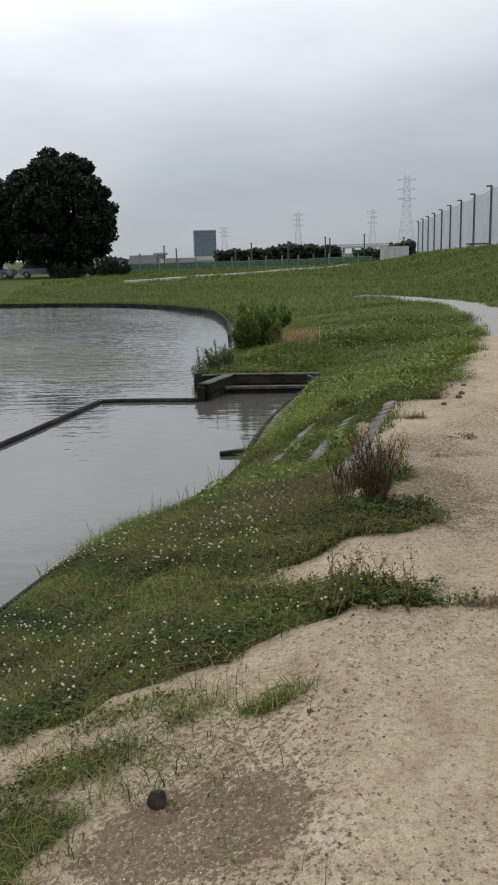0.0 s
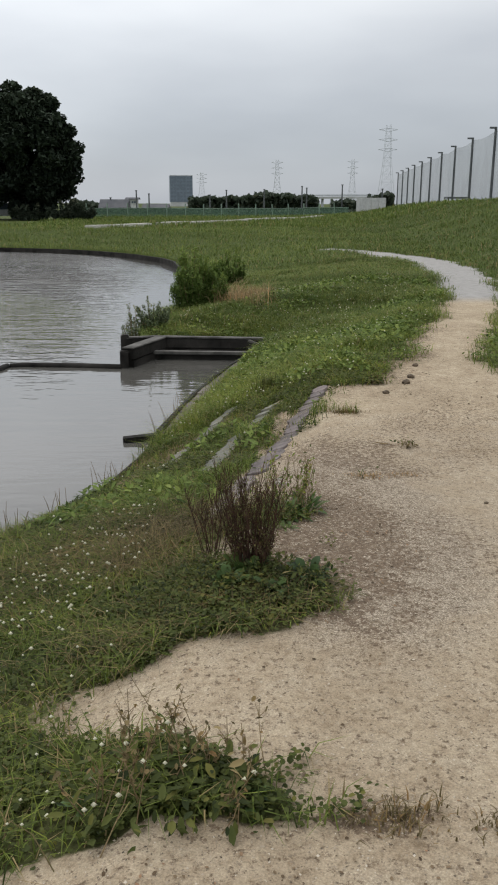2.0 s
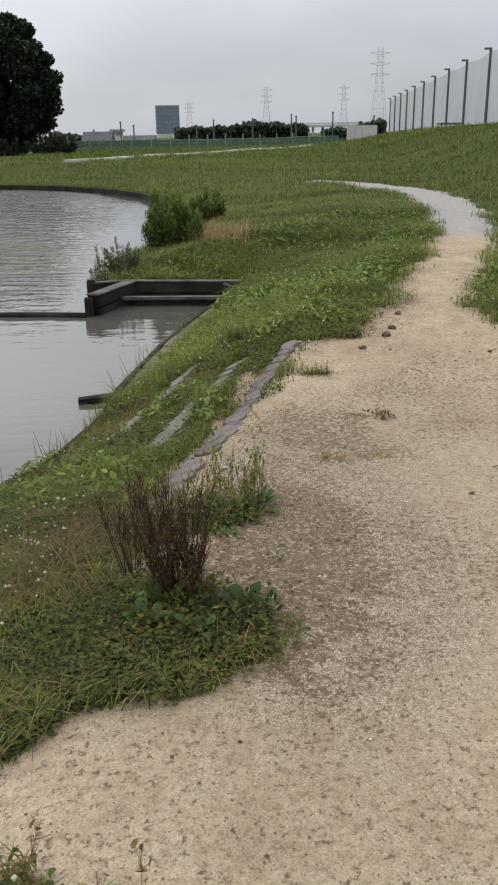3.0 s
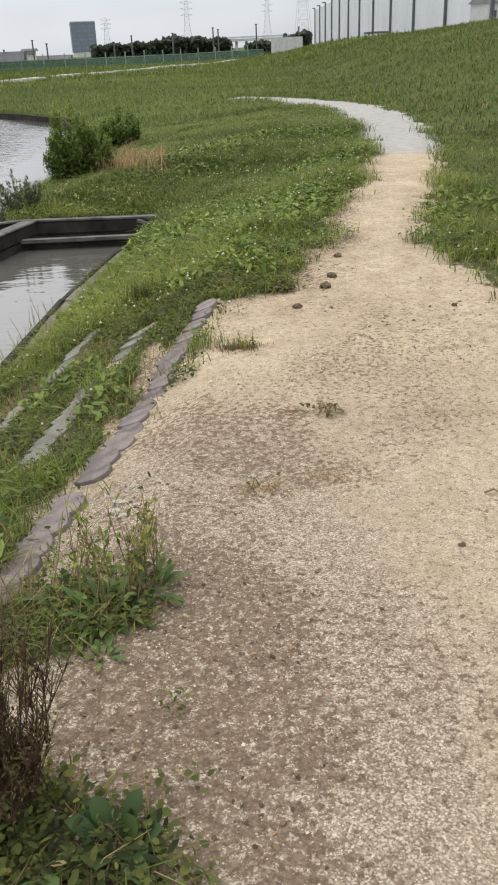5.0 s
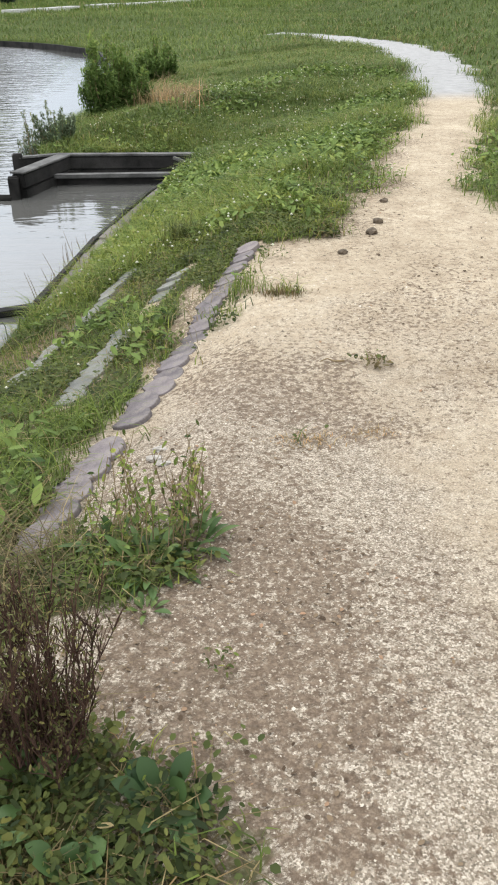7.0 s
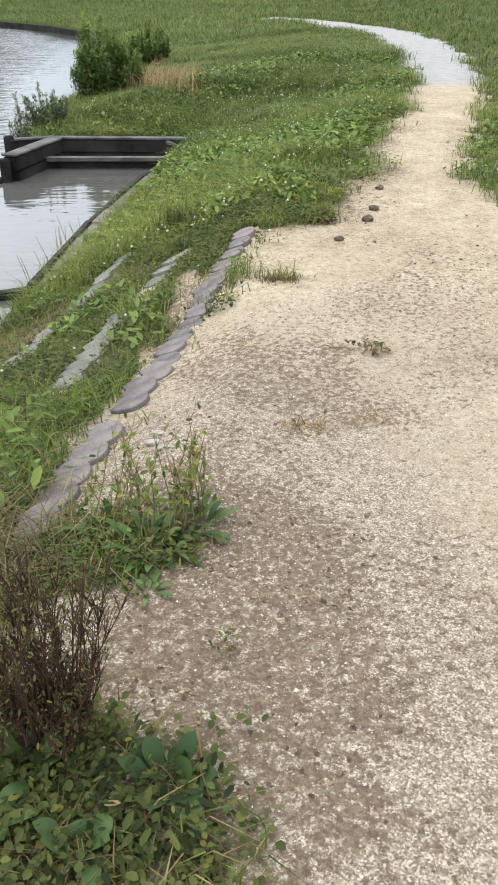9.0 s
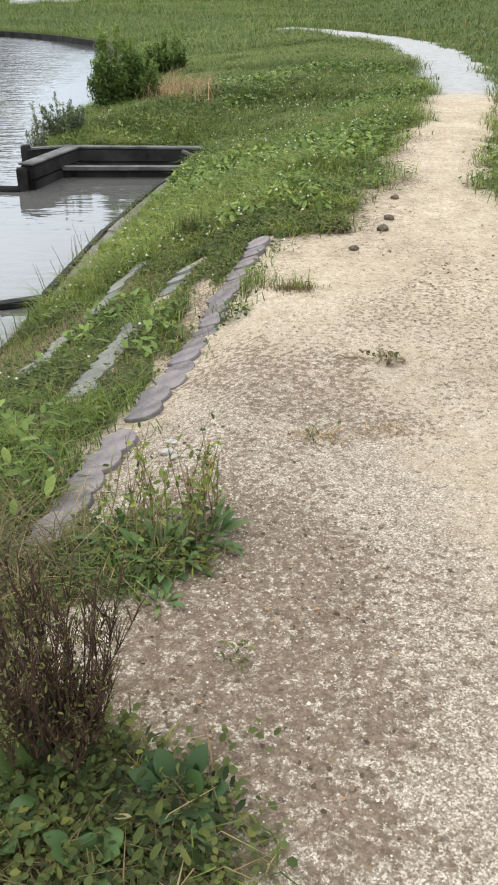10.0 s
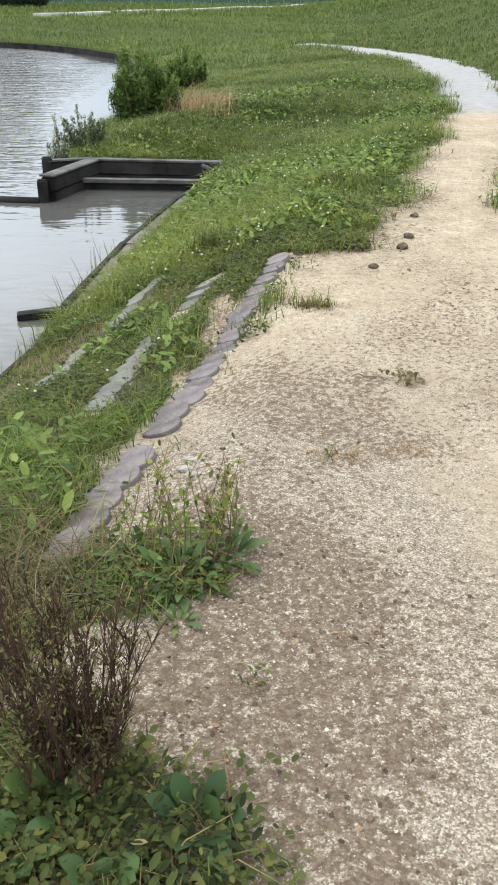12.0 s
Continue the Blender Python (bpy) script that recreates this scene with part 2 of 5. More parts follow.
# blue-grey cladding with the haze over the far tower painted in
M_TOWER = speckled("hazed_blue_grey_cladding", (0.17, 0.21, 0.265), (0.21, 0.25, 0.305), 0.05, 0.5)
M_TINT = material("tinted_window", (0.15, 0.19, 0.24), 0.3)
M_GLASS = material("dark_window", (0.09, 0.115, 0.15), 0.2)
M_WHITE = speckled("white_render", (0.48, 0.49, 0.50), (0.62, 0.63, 0.63), 0.3)
M_ROOF = speckled("dark_roof", (0.06, 0.065, 0.075), (0.11, 0.115, 0.125), 0.6)
M_GREENNET = speckled("green_paint", (0.16, 0.24, 0.19), (0.26, 0.34, 0.28), 0.4)


def net_material():
    m = material("net", (0.25, 0.275, 0.28), 0.9)
    tr, mix = node(m, "BsdfTransparent"), node(m, "MixShader")
    link(m, ramp(m, noise_of(m, 0.12, 3), (0.3, (0.38, 0.38, 0.38)), (0.7, (0.50, 0.50, 0.50))), mix.inputs[0])
    link(m, tr.outputs[0], mix.inputs[1])
    link(m, m.node_tree.nodes["Principled BSDF"].outputs[0], mix.inputs[2])
    link(m, mix.outputs[0], m.node_tree.nodes["Material Output"].inputs["Surface"])
    return m


M_NET = net_material()

# ---- plan ----
WATER_Z = -0.85
rng = np.random.default_rng(7)


def smooth_line(pts, n=8):
    """A Catmull-Rom line through the points."""
    p = np.array([pts[0], *pts, pts[-1]], float)
    u = np.linspace(0, 1, n, endpoint=False)[:, None]
    out = [0.5 * (2 * b + (c - a) * u + (2 * a - 5 * b + 4 * c - d) * u ** 2 + (3 * b - a - 3 * c + d) * u ** 3)
           for a, b, c, d in zip(p[:-3], p[1:-2], p[2:-1], p[3:])]
    return np.vstack([*out, p[-1:]])


SHORE_NEAR = smooth_line([(-3.4, -6), (-2.4, 2), (-1.82, 5.5), (-1.35, 7.0), (-0.85, 7.75), (-0.35, 8.8), (-0.05, 10.2), (0.25, 12.0), (0.72, 14.0), (1.05, 14.95)])
SHORE_FAR = smooth_line([(-0.9, 15.62), (-1.2, 16.8), (-1.2, 18.4), (-0.65, 20.5), (-0.65, 26), (-0.9, 31), (-1.7, 36.5), (-3.8, 40.5), (-7.0, 43.8), (-12.5, 46.0), (-25, 47), (-48, 40)])
POND = np.vstack([SHORE_NEAR, [(1.12, 15.5)], SHORE_FAR, [(-60, 20), (-55, -20), (-20, -28)]])


def seg_distance(x, y, line):
    d = np.full(x.shape, 1e9)
    for (ax, ay), (bx, by) in zip(line[:-1], line[1:]):
        ux, uy = bx - ax, by - ay
        k = np.clip(((x - ax) * ux + (y - ay) * uy) / (ux * ux + uy * uy + 1e-12), 0, 1)
        d = np.minimum(d, np.hypot(x - ax - k * ux, y - ay - k * uy))
    return d


def inside(x, y, poly):
    r = np.zeros(x.shape, bool)
    for (ax, ay), (bx, by) in zip(poly, np.roll(poly, -1, 0)):
        r ^= ((ay > y) != (by > y)) & (x < (bx - ax) * (y - ay) / (by - ay + 1e-12) + ax)
    return r


def shore(x, y):
    """Metres from the water's edge, on land; minus in the pond."""
    d = seg_distance(x, y, np.vstack([POND, POND[:1]]))
    return np.where(inside(x, y, POND), -d, d)


def soft(v):
    v = np.clip(v, 0, 1)
    return v * v * (3 - 2 * v)


def wave(x, y, s, k=0.0):
    """Cheap smooth noise, about -1 to 1."""
    return (np.sin(x * s + 1.7 * np.sin(y * s * 0.83 + k) + k) + np.sin(y * s * 1.13 + 1.9 * np.sin(x * s * 0.71 + 2 * k)) + np.sin((x + y) * s * 0.57 + k * 3)) / 3


def height(x, y, d=None):
    d = shore(x, y) if d is None else d
    w = np.interp(y, [2, 6, 8, 10, 14, 20, 30, 45], [2.6, 2.5, 1.95, 1.75, 2.5, 4.0, 5.0, 6.0])
    lip = np.interp(y, [13.5, 15.2, 30, 40], [0.03, 0.22, 0.22, 0.22])
    d = d - np.interp(y, [14.5, 17], [0.0, 0.32])
    z = WATER_Z + lip + (-WATER_Z - lip) * np.clip(d / w, 0, 1) ** 0.95
    z = z + 0.02 * wave(x, y, 2.3) * soft(d) + 0.05 * wave(x, y, 0.35, 1.0) * soft((y - 18) / 10)
    crest = np.interp(y, [0, 30, 62, 75, 95, 115], [2.45, 2.15, 1.62, 1.32, 0.45, 0.0])
    z = z + crest * soft((x - 6.3 - 0.02 * np.clip(y, 0, 60)) / 9.0)
    bed = WATER_Z - 0.12 - 0.45 * np.clip(-d / 2.0, 0, 1)
    return np.where(d > 0, z, np.where(d > -0.05, WATER_Z - 0.05, bed))


def left_edge(y):
    return np.interp(y, [-6, 0, 2.2, 3.0, 3.3, 3.45, 3.55, 3.6, 3.68, 3.85, 4.0, 4.1, 4.3, 4.45, 4.52, 4.72, 5.2, 5.36, 5.62, 5.74, 6.0, 6.1, 6.5, 7.6, 8.9, 9.1, 10.4, 11.1, 13, 15.2, 16.8, 20, 24, 28],
                     [-1.6, -1.5, -1.55, -1.5, -1.15, -0.35, 0.1, 0.85, 0.98, 0.78, 0.50, 0.12, 0.0, 0.1, 0.4, 0.98, 0.98, 0.55, 0.55, 0.92, 0.95, 0.60, 0.68, 1.02, 1.45, 1.95, 2.42, 2.62, 3.25, 3.95, 4.5, 5.05, 5.5, 5.4])


def right_edge(y):
    return np.interp(y, [-6, 6, 8.1, 9.3, 10.7, 13, 15.6, 18, 22, 26, 28], [3.9, 3.45, 3.2, 3.32, 3.5, 4.35, 5.3, 5.95, 6.7, 7.0, 6.9])


BEND = smooth_line([(5.95, 27.0), (5.7, 29.2), (5.0, 31.2), (4.3, 32.5)])


def path_depth(x, y):
    """Metres inside the path's edge; minus in the grass."""
    ragged = (0.05 * wave(x, y, 6.5, 0.9) + 0.05 * wave(x, y, 15.0, 2.1) + 0.03 * wave(x, y, 34.0, 0.4)) * soft((5.6 - y) / 0.4)
    a = np.minimum(x - left_edge(y + ragged), right_edge(y) - x)
    a = np.where(y > 28, -9.0, a)
    b = np.interp(y, [27, 30, 33, 46], [0.85, 0.55, 0.30, 0.25]) - seg_distance(x, y, BEND)
    return np.maximum(a, b)


def blob(x, y, cx, cy, rx, ry):
    return 1 - np.hypot((x - cx) / rx, (y - cy) / ry)


ROW_TOP = smooth_line([(0.60, 6.08), (0.66, 6.30), (0.72, 6.52), (0.82, 6.80), (0.94, 7.20), (1.04, 7.55), (1.16, 7.92), (1.26, 8.37), (1.40, 8.75), (1.51, 9.04)], 16)
ROW_MID = smooth_line([(0.37, 6.9), (0.48, 7.3), (0.60, 7.72), (0.76, 8.40), (0.95, 8.90), (1.12, 9.22)], 16)
ROW_LOW = smooth_line([(0.12, 8.24), (0.31, 8.78), (0.44, 9.12), (0.57, 9.48), (0.73, 9.80)], 16)


def grass_cover(x, y):
    p = path_depth(x, y) + 0.10 * wave(x, y, 3.1) * soft((y - 1) / 3) + 0.12 * wave(x, y, 8.0, 2.0) + 0.08 * wave(x, y, 21.0, 0.7)
    g = soft(0.55 - p / np.interp(y, [3, 9, 14, 40], [0.42, 0.46, 0.55, 0.5]))
    # bare sand that washes over the bank near the start, and thin turf on it
    bare = np.maximum(blob(x, y, 0.75, 4.25, 0.72, 0.22), blob(x, y, -0.1, 2.75, 0.6, 0.35))
    bare = np.maximum(bare, blob(x, y, -0.55, 3.1, 0.6, 0.25))
    bare = np.maximum(bare, 0.55 * blob(x, y, 1.12, 8.45, 0.14, 0.75) + 0.35 * wave(x, y, 7.0, 1.0))
    bare = np.maximum(bare, 0.55 * blob(x, y, 0.90, 7.35, 0.09, 0.5) + 0.3 * wave(x, y, 9.0, 2.0))
    g = g * (1 - 0.95 * soft(bare * 3))
    # the block rows keep the turf off, but for a fringe
    near_rows = (y > 5.5) & (y < 10.6) & (x > -0.3) & (x < 2)
    if near_rows.any():
        xs, ys = x[near_rows], y[near_rows]
        rough = 0.02 * wave(xs, ys, 11.0, 0.4)
        k = np.minimum(seg_distance(xs, ys, ROW_TOP) + rough, np.minimum(seg_distance(xs, ys, ROW_MID) + rough + np.where(ys > 7.38, 0.015, 1.0), seg_distance(xs, ys, ROW_LOW) + rough + 0.015))
        g = g.copy()
        g[near_rows] *= soft((k - 0.05) / 0.05)
        low = np.interp(ys, [8.0, 8.24, 8.78, 9.48, 9.8], [-0.2, 0.12, 0.31, 0.57, 0.73]) - 0.05
        g[near_rows] *= np.where((ys > 8.0) & (ys < 9.3) & (xs < low), 0.35, 1.0)
        g[near_rows] *= 0.6 + 0.4 * soft(0.75 + 0.8 * wave(xs, ys, 4.2, 1.9))
    for cx, cy, rx, ry, k in ((-1.0, 2.42, 0.50, 0.42, 0.75), (-0.80, 2.85, 0.35, 0.16, 0.5), (0.03, 2.93, 0.20, 0.10, 0.75), (-0.22, 3.06, 0.24, 0.13, 0.5), (-0.55, 3.22, 0.4, 0.1, 0.3)):
        g = np.maximum(g, k * soft(blob(x, y, cx, cy, rx, ry) * 1.8 + 0.5 * wave(x, y, 9.0, 0.3) + 0.35 * wave(x, y, 23.0, 1.1)))
    for cx, cy, rx, ry in ( (1.58, 8.07, 0.14, 0.08), (1.3, 7.9, 0.16, 0.05), (1.84, 7.16, 0.12, 0.05), (1.47, 6.5, 0.1, 0.035)):
        g = np.maximum(g, (0.3 if ry > 0.07 else 0.2) * soft(blob(x, y, cx, cy, rx, ry) * 2.5))
    return g


# ---- the ground: one sheet to the horizon ----
def tagged_part(ob, label):
    return tagged(ob, label) if label else ob


def np_mesh(name, v, f, mat, attrs=()):
    me = bpy.data.meshes.new(name)
    k = f.shape[1]
    me.vertices.add(len(v))
    me.vertices.foreach_set("co", np.ascontiguousarray(v, np.float32).ravel())
    me.loops.add(f.size)
    me.loops.foreach_set("vertex_index", np.ascontiguousarray(f, np.int32).ravel())
    me.polygons.add(len(f))
    me.polygons.foreach_set("loop_start", np.arange(0, f.size, k, dtype=np.int32))
    for n, a in attrs:
        me.attributes.new(n, "FLOAT", "POINT").data.foreach_set("value", np.ascontiguousarray(a, np.float32))
    me.update(calc_edges=True)
    me.validate()
    me.materials.append(mat)
    return me


def steps(*runs):
    out = [np.arange(a, b, s) for a, b, s in runs]
    return np.unique(np.round(np.concatenate(out), 4))


gx = np.concatenate([-np.geomspace(60, 2500, 14)[::-1], steps((-50, -14, 1.5), (-14, -3, 0.25), (-3, 4.6, 0.045), (4.6, 9, 0.12), (9, 26, 0.6), (26, 60, 2.5)), np.geomspace(62, 2500, 14)])
gy = np.concatenate([-np.geomspace(30, 2500, 10)[::-1], steps((-25, -3, 1.5), (-3, 1.6, 0.3), (1.6, 10.5, 0.045), (10.5, 18, 0.09), (18, 50, 0.22), (50, 120, 1.6)), np.geomspace(122, 2500, 18)])
X, Y = np.meshgrid(gx, gy)
D = shore(X, Y)
Z = height(X, Y, D)
cover = grass_cover(X, Y)
cover = np.where(D < 0.02, 0.55, cover)
grey = soft((Y - 15.3 - 0.3 * wave(X, Y, 1.5)) / 1.2) * (Y < 60)
gravel = 0.06 + 0.30 * soft((8.8 - Y) / 2.8) * soft((Y - 3.9) / 1.3) + 0.12 * wave(X, Y, 1.7, 0.5) + 0.45 * soft(blob(X, Y, 1.25, 5.7, 0.7, 1.6) * 2) - 0.10 * soft((X - 2.2) / 1.2)
far = soft((Y - 11) / 8)
damp = 0.85 * soft(blob(X, Y, -0.18, 2.30, 0.50, 0.36) * 2 + 0.5 * wave(X, Y, 6.0)) * (Y < 3)
damp = np.maximum(damp, 0.36 * soft(0.8 + 0.8 * wave(X, Y, 4.0, 0.9)) * soft((3.3 - Y) / 0.4) * soft((0.5 - X) / 0.5))
damp = np.maximum(damp, 0.14 * soft(0.6 + 0.8 * wave(X, Y, 2.6, 1.9)) * soft((5.0 - Y) / 1.0))
damp = np.maximum(damp, 0.66 * soft(blob(X, Y, 1.18, 5.55, 0.50, 1.35) * 1.7 + 0.22 * wave(X, Y, 9.0, 1.1) + 0.3 * wave(X, Y, 23.0, 0.3)))
damp = np.maximum(damp, 0.50 * soft(blob(X, Y, 1.40, 6.9, 0.60, 0.9) * 1.5 + 0.5 * wave(X, Y, 8.0, 0.2)) * (Y > 5))
damp = np.maximum(damp, 1.0 * soft((0.75 - D) / 0.2) * soft((Y - 7.6) / 0.3) * soft((10.4 - Y) / 0.3))
damp = np.maximum(damp, 0.60 * soft(blob(X, Y, 1.00, 8.1, 0.22, 1.3) * 2 + 0.5 * wave(X, Y, 13.0, 0.2)) * (Y > 6.8) * (X < left_edge(Y) - 0.02))
damp = np.maximum(damp, 0.8 * soft(blob(X, Y, 1.05, 3.62, 0.22, 0.07) * 2) * (Y < 4.5))
damp = np.maximum(damp, 0.36 * soft(0.5 + 0.9 * wave(X, Y, 2.1, 2.3) + 0.5 * wave(X, Y, 6.0, 0.6)) * soft((11 - Y) / 4) * soft((Y - 4.4) / 1.0) * soft((3.4 - X) / 1.4))
damp = np.maximum(damp, 0.55 * soft((left_edge(Y) + 0.45 + 0.2 * wave(X, Y, 5.0, 0.4) - X) / 0.4) * soft((Y - 8.5) / 1.0) * soft((17 - Y) / 2))
n_r, n_c = X.shape
idx = np.arange(n_r * n_c).reshape(n_r, n_c)
quads = np.stack([idx[:-1, :-1], idx[:-1, 1:], idx[1:, 1:], idx[1:, :-1]], -1).reshape(-1, 4)
ground_mesh = np_mesh("ground", np.stack([X, Y, Z], -1).reshape(-1, 3), quads, M_GROUND,
                      (("grass", cover.ravel()), ("grey", grey.ravel()), ("gravel", gravel.ravel()), ("far", far.ravel()), ("damp", damp.ravel())))
ground_mesh.shade_smooth()
tagged(new("ground", ground_mesh), "pale sandy gravel path between grassy pond bank and levee", "ground", kind="structure")

wx, wy = steps((-70, -10, 2.0), (-10, 2.0, 0.5)), steps((-30, 0, 2.0), (0, 49, 0.5))
WX, WY = np.meshgrid(wx, wy)
open_water = 0.05 + 0.95 * soft((WY - 14.4 - 0.75 * np.clip(-WX - 2.6, 0, 6)) / 3 + 0.0) * soft((-WX - 0.4 - 0.10 * (WY - 14)) / 2.5)
widx = np.arange(WX.size).reshape(WX.shape)
wq = np.stack([widx[:-1, :-1], widx[:-1, 1:], widx[1:, 1:], widx[1:, :-1]], -1).reshape(-1, 4)
water_mesh = np_mesh("water", np.stack([WX, WY, np.full(WX.shape, WATER_Z)], -1).reshape(-1, 3), wq, M_WATER, (("open", open_water.ravel()),))
tagged(new("water", water_mesh), "still grey pond water reflecting the overcast sky", "water", kind="structure")


# ---- small tools for things ----
def thing(name, label, category, at=(0, 0, 0), group="", kind=""):
    ob = new(name)
    ob.empty_display_size = 0.2
    ob.location = at
    return tagged(ob, label, category, group, kind)


def part(name, bm, mat, parent=None, label=""):
    """Links a bmesh as one mesh object, in its parent's space."""
    me = bpy.data.meshes.new(name)
    bm.normal_update()
    bm.to_mesh(me)
    bm.free()
    me.materials.append(mat)
    ob = new(name, me)
    ob.parent = parent
    return tagged_part(ob, label)


def part_np(name, v, f, mat, parent=None, label="", attrs=()):
    ob = new(name, np_mesh(name, np.asarray(v), np.asarray(f), mat, attrs))
    ob.parent = parent
    return tagged_part(ob, label)


def box(bm, size, at=(0, 0, 0), rz=0.0, ry=0.0, bevel=0.0, wear=0.0):
    """A beam or slab with eased and slightly uneven edges."""
    r = bmesh.ops.create_cube(bm, size=1.0)
    vs = r["verts"]
    bmesh.ops.scale(bm, vec=size, verts=vs)
    if bevel:
        es = list({e for v in vs for e in v.link_edges})
        vs = list({v for f in bmesh.ops.bevel(bm, geom=es, offset=bevel, segments=2, affect="EDGES")["faces"] for v in f.verts})
    for v in vs:
        v.co += Vector((random.uniform(-wear, wear), random.uniform(-wear, wear), random.uniform(-wear, wear)))
    bmesh.ops.transform(bm, matrix=pose(*at, 0, ry, rz), verts=vs)
    return bm


def tube(bm, pts, r0, r1, sides=6):
    """A tapered stem along points."""
    pts = [Vector(p) for p in pts]
    rings = []
    for i, p in enumerate(pts):
        t = (pts[min(i + 1, len(pts) - 1)] - pts[max(i - 1, 0)]).normalized()
        a = t.orthogonal().normalized()
        b = t.cross(a)
        r = r0 + (r1 - r0) * i / (len(pts) - 1)
        rings.append([bm.verts.new(p + (a * math.cos(k * 2 * math.pi / sides) + b * math.sin(k * 2 * math.pi / sides)) * r) for k in range(sides)])
    for q, w in zip(rings, rings[1:]):
        for k in range(sides):
            bm.faces.new((q[k], q[(k + 1) % sides], w[(k + 1) % sides], w[k]))
    bm.faces.new(rings[0][::-1])
    bm.faces.new(rings[-1])
    return bm


def blades(n_roots, length, width, lean, tone, bend=0.5):
    """Grass blades: a bent, tapered strip of two quads at every root (x, y, z). All sizes are arrays."""
    n = len(n_roots)
    az = rng.uniform(0, 2 * np.pi, n)
    out = np.stack([np.cos(az), np.sin(az), np.zeros(n)], -1)
    side = np.stack([-np.sin(az), np.cos(az), np.zeros(n)], -1)
    up = np.array([0, 0, 1.0])
    ln = length[:, None]
    p1 = n_roots + out * ln * (lean * 0.35)[:, None] + up * ln * 0.55
    p2 = n_roots + out * ln * (lean * (1 + bend))[:, None] + up * ln * (0.95 - 0.35 * lean)[:, None]
    s = side * width[:, None] / 2
    v = np.stack([n_roots - s, n_roots + s, p1 + s * 0.8, p1 - s * 0.8, p2 + s * 0.1, p2 - s * 0.1], 1).reshape(-1, 3)
    b = (np.arange(n) * 6)[:, None]
    f = np.concatenate([b + [0, 1, 2, 3], b + [3, 2, 4, 5]])
    return v, f, np.repeat(tone, 6)


def leaves(centres, size, tone, tilt=0.5, long=1.6, az=None, rise=0.0):
    """Folded leaf: two quads on a midrib, of random turn and tilt."""
    n = len(centres)
    az = rng.uniform(0, 2 * np.pi, n) if az is None else az
    el = rng.normal(rise, tilt, n)
    d = np.stack([np.cos(az) * np.cos(el), np.sin(az) * np.cos(el), np.sin(el)], -1)
    s = np.stack([-np.sin(az), np.cos(az), rng.normal(0, tilt * 0.6, n)], -1)
    s /= np.linalg.norm(s, axis=1)[:, None]
    nrm = np.cross(d, s)
    L = (size * long)[:, None] / 2
    W = size[:, None] / 2
    a, b = centres - d * L, centres + d * L
    mid = centres - nrm * W * 0.25
    lo, hi = centres - d * L * 0.45 + nrm * W * 0.12, centres + d * L * 0.40 + nrm * W * 0.12
    b = b - nrm * W * 0.35
    v = np.stack([a, lo + s * W * 0.85, hi + s * W * 0.9, b, hi - s * W * 0.9, lo - s * W * 0.85, mid], 1).reshape(-1, 3)
    k = (np.arange(n) * 7)[:, None]
    f = np.concatenate([k + q for q in ([0, 6, 1], [1, 6, 2], [2, 6, 3], [6, 0, 5], [6, 5, 4], [6, 4, 3])])
    return v, f, np.repeat(tone, 7)


def scatter(n, x0, x1, y0, y1, keep):
    """n random places in a box, thinned by keep(x, y, shore distance) from 0 to 1, set on the ground."""
    x, y = rng.uniform(x0, x1, n), rng.uniform(y0, y1, n)
    d = shore(x, y)
    ok = (d > 0.03) & (rng.uniform(0, 1, n) < keep(x, y, d))
    lip = ((y > 10.1) & (y < 14.4) & (d < 0.20)) | ((y > 4.0) & (y < 7.2) & (d < 0.09))
    ok &= ~lip | (rng.uniform(0, 1, n) < 0.12)
    x, y, d = x[ok], y[ok], d[ok]
    return np.stack([x, y, height(x, y, d) - 0.004], -1)


def stuff(name, vft, mat, label, category):
    v, f, t = vft
    return tagged(part_np(name, v, f, mat, attrs=(("tone", t),)), label, category, kind="stuff")


def zat(x, y):
    return float(height(np.array([float(x)]), np.array([float(y)]))[0])

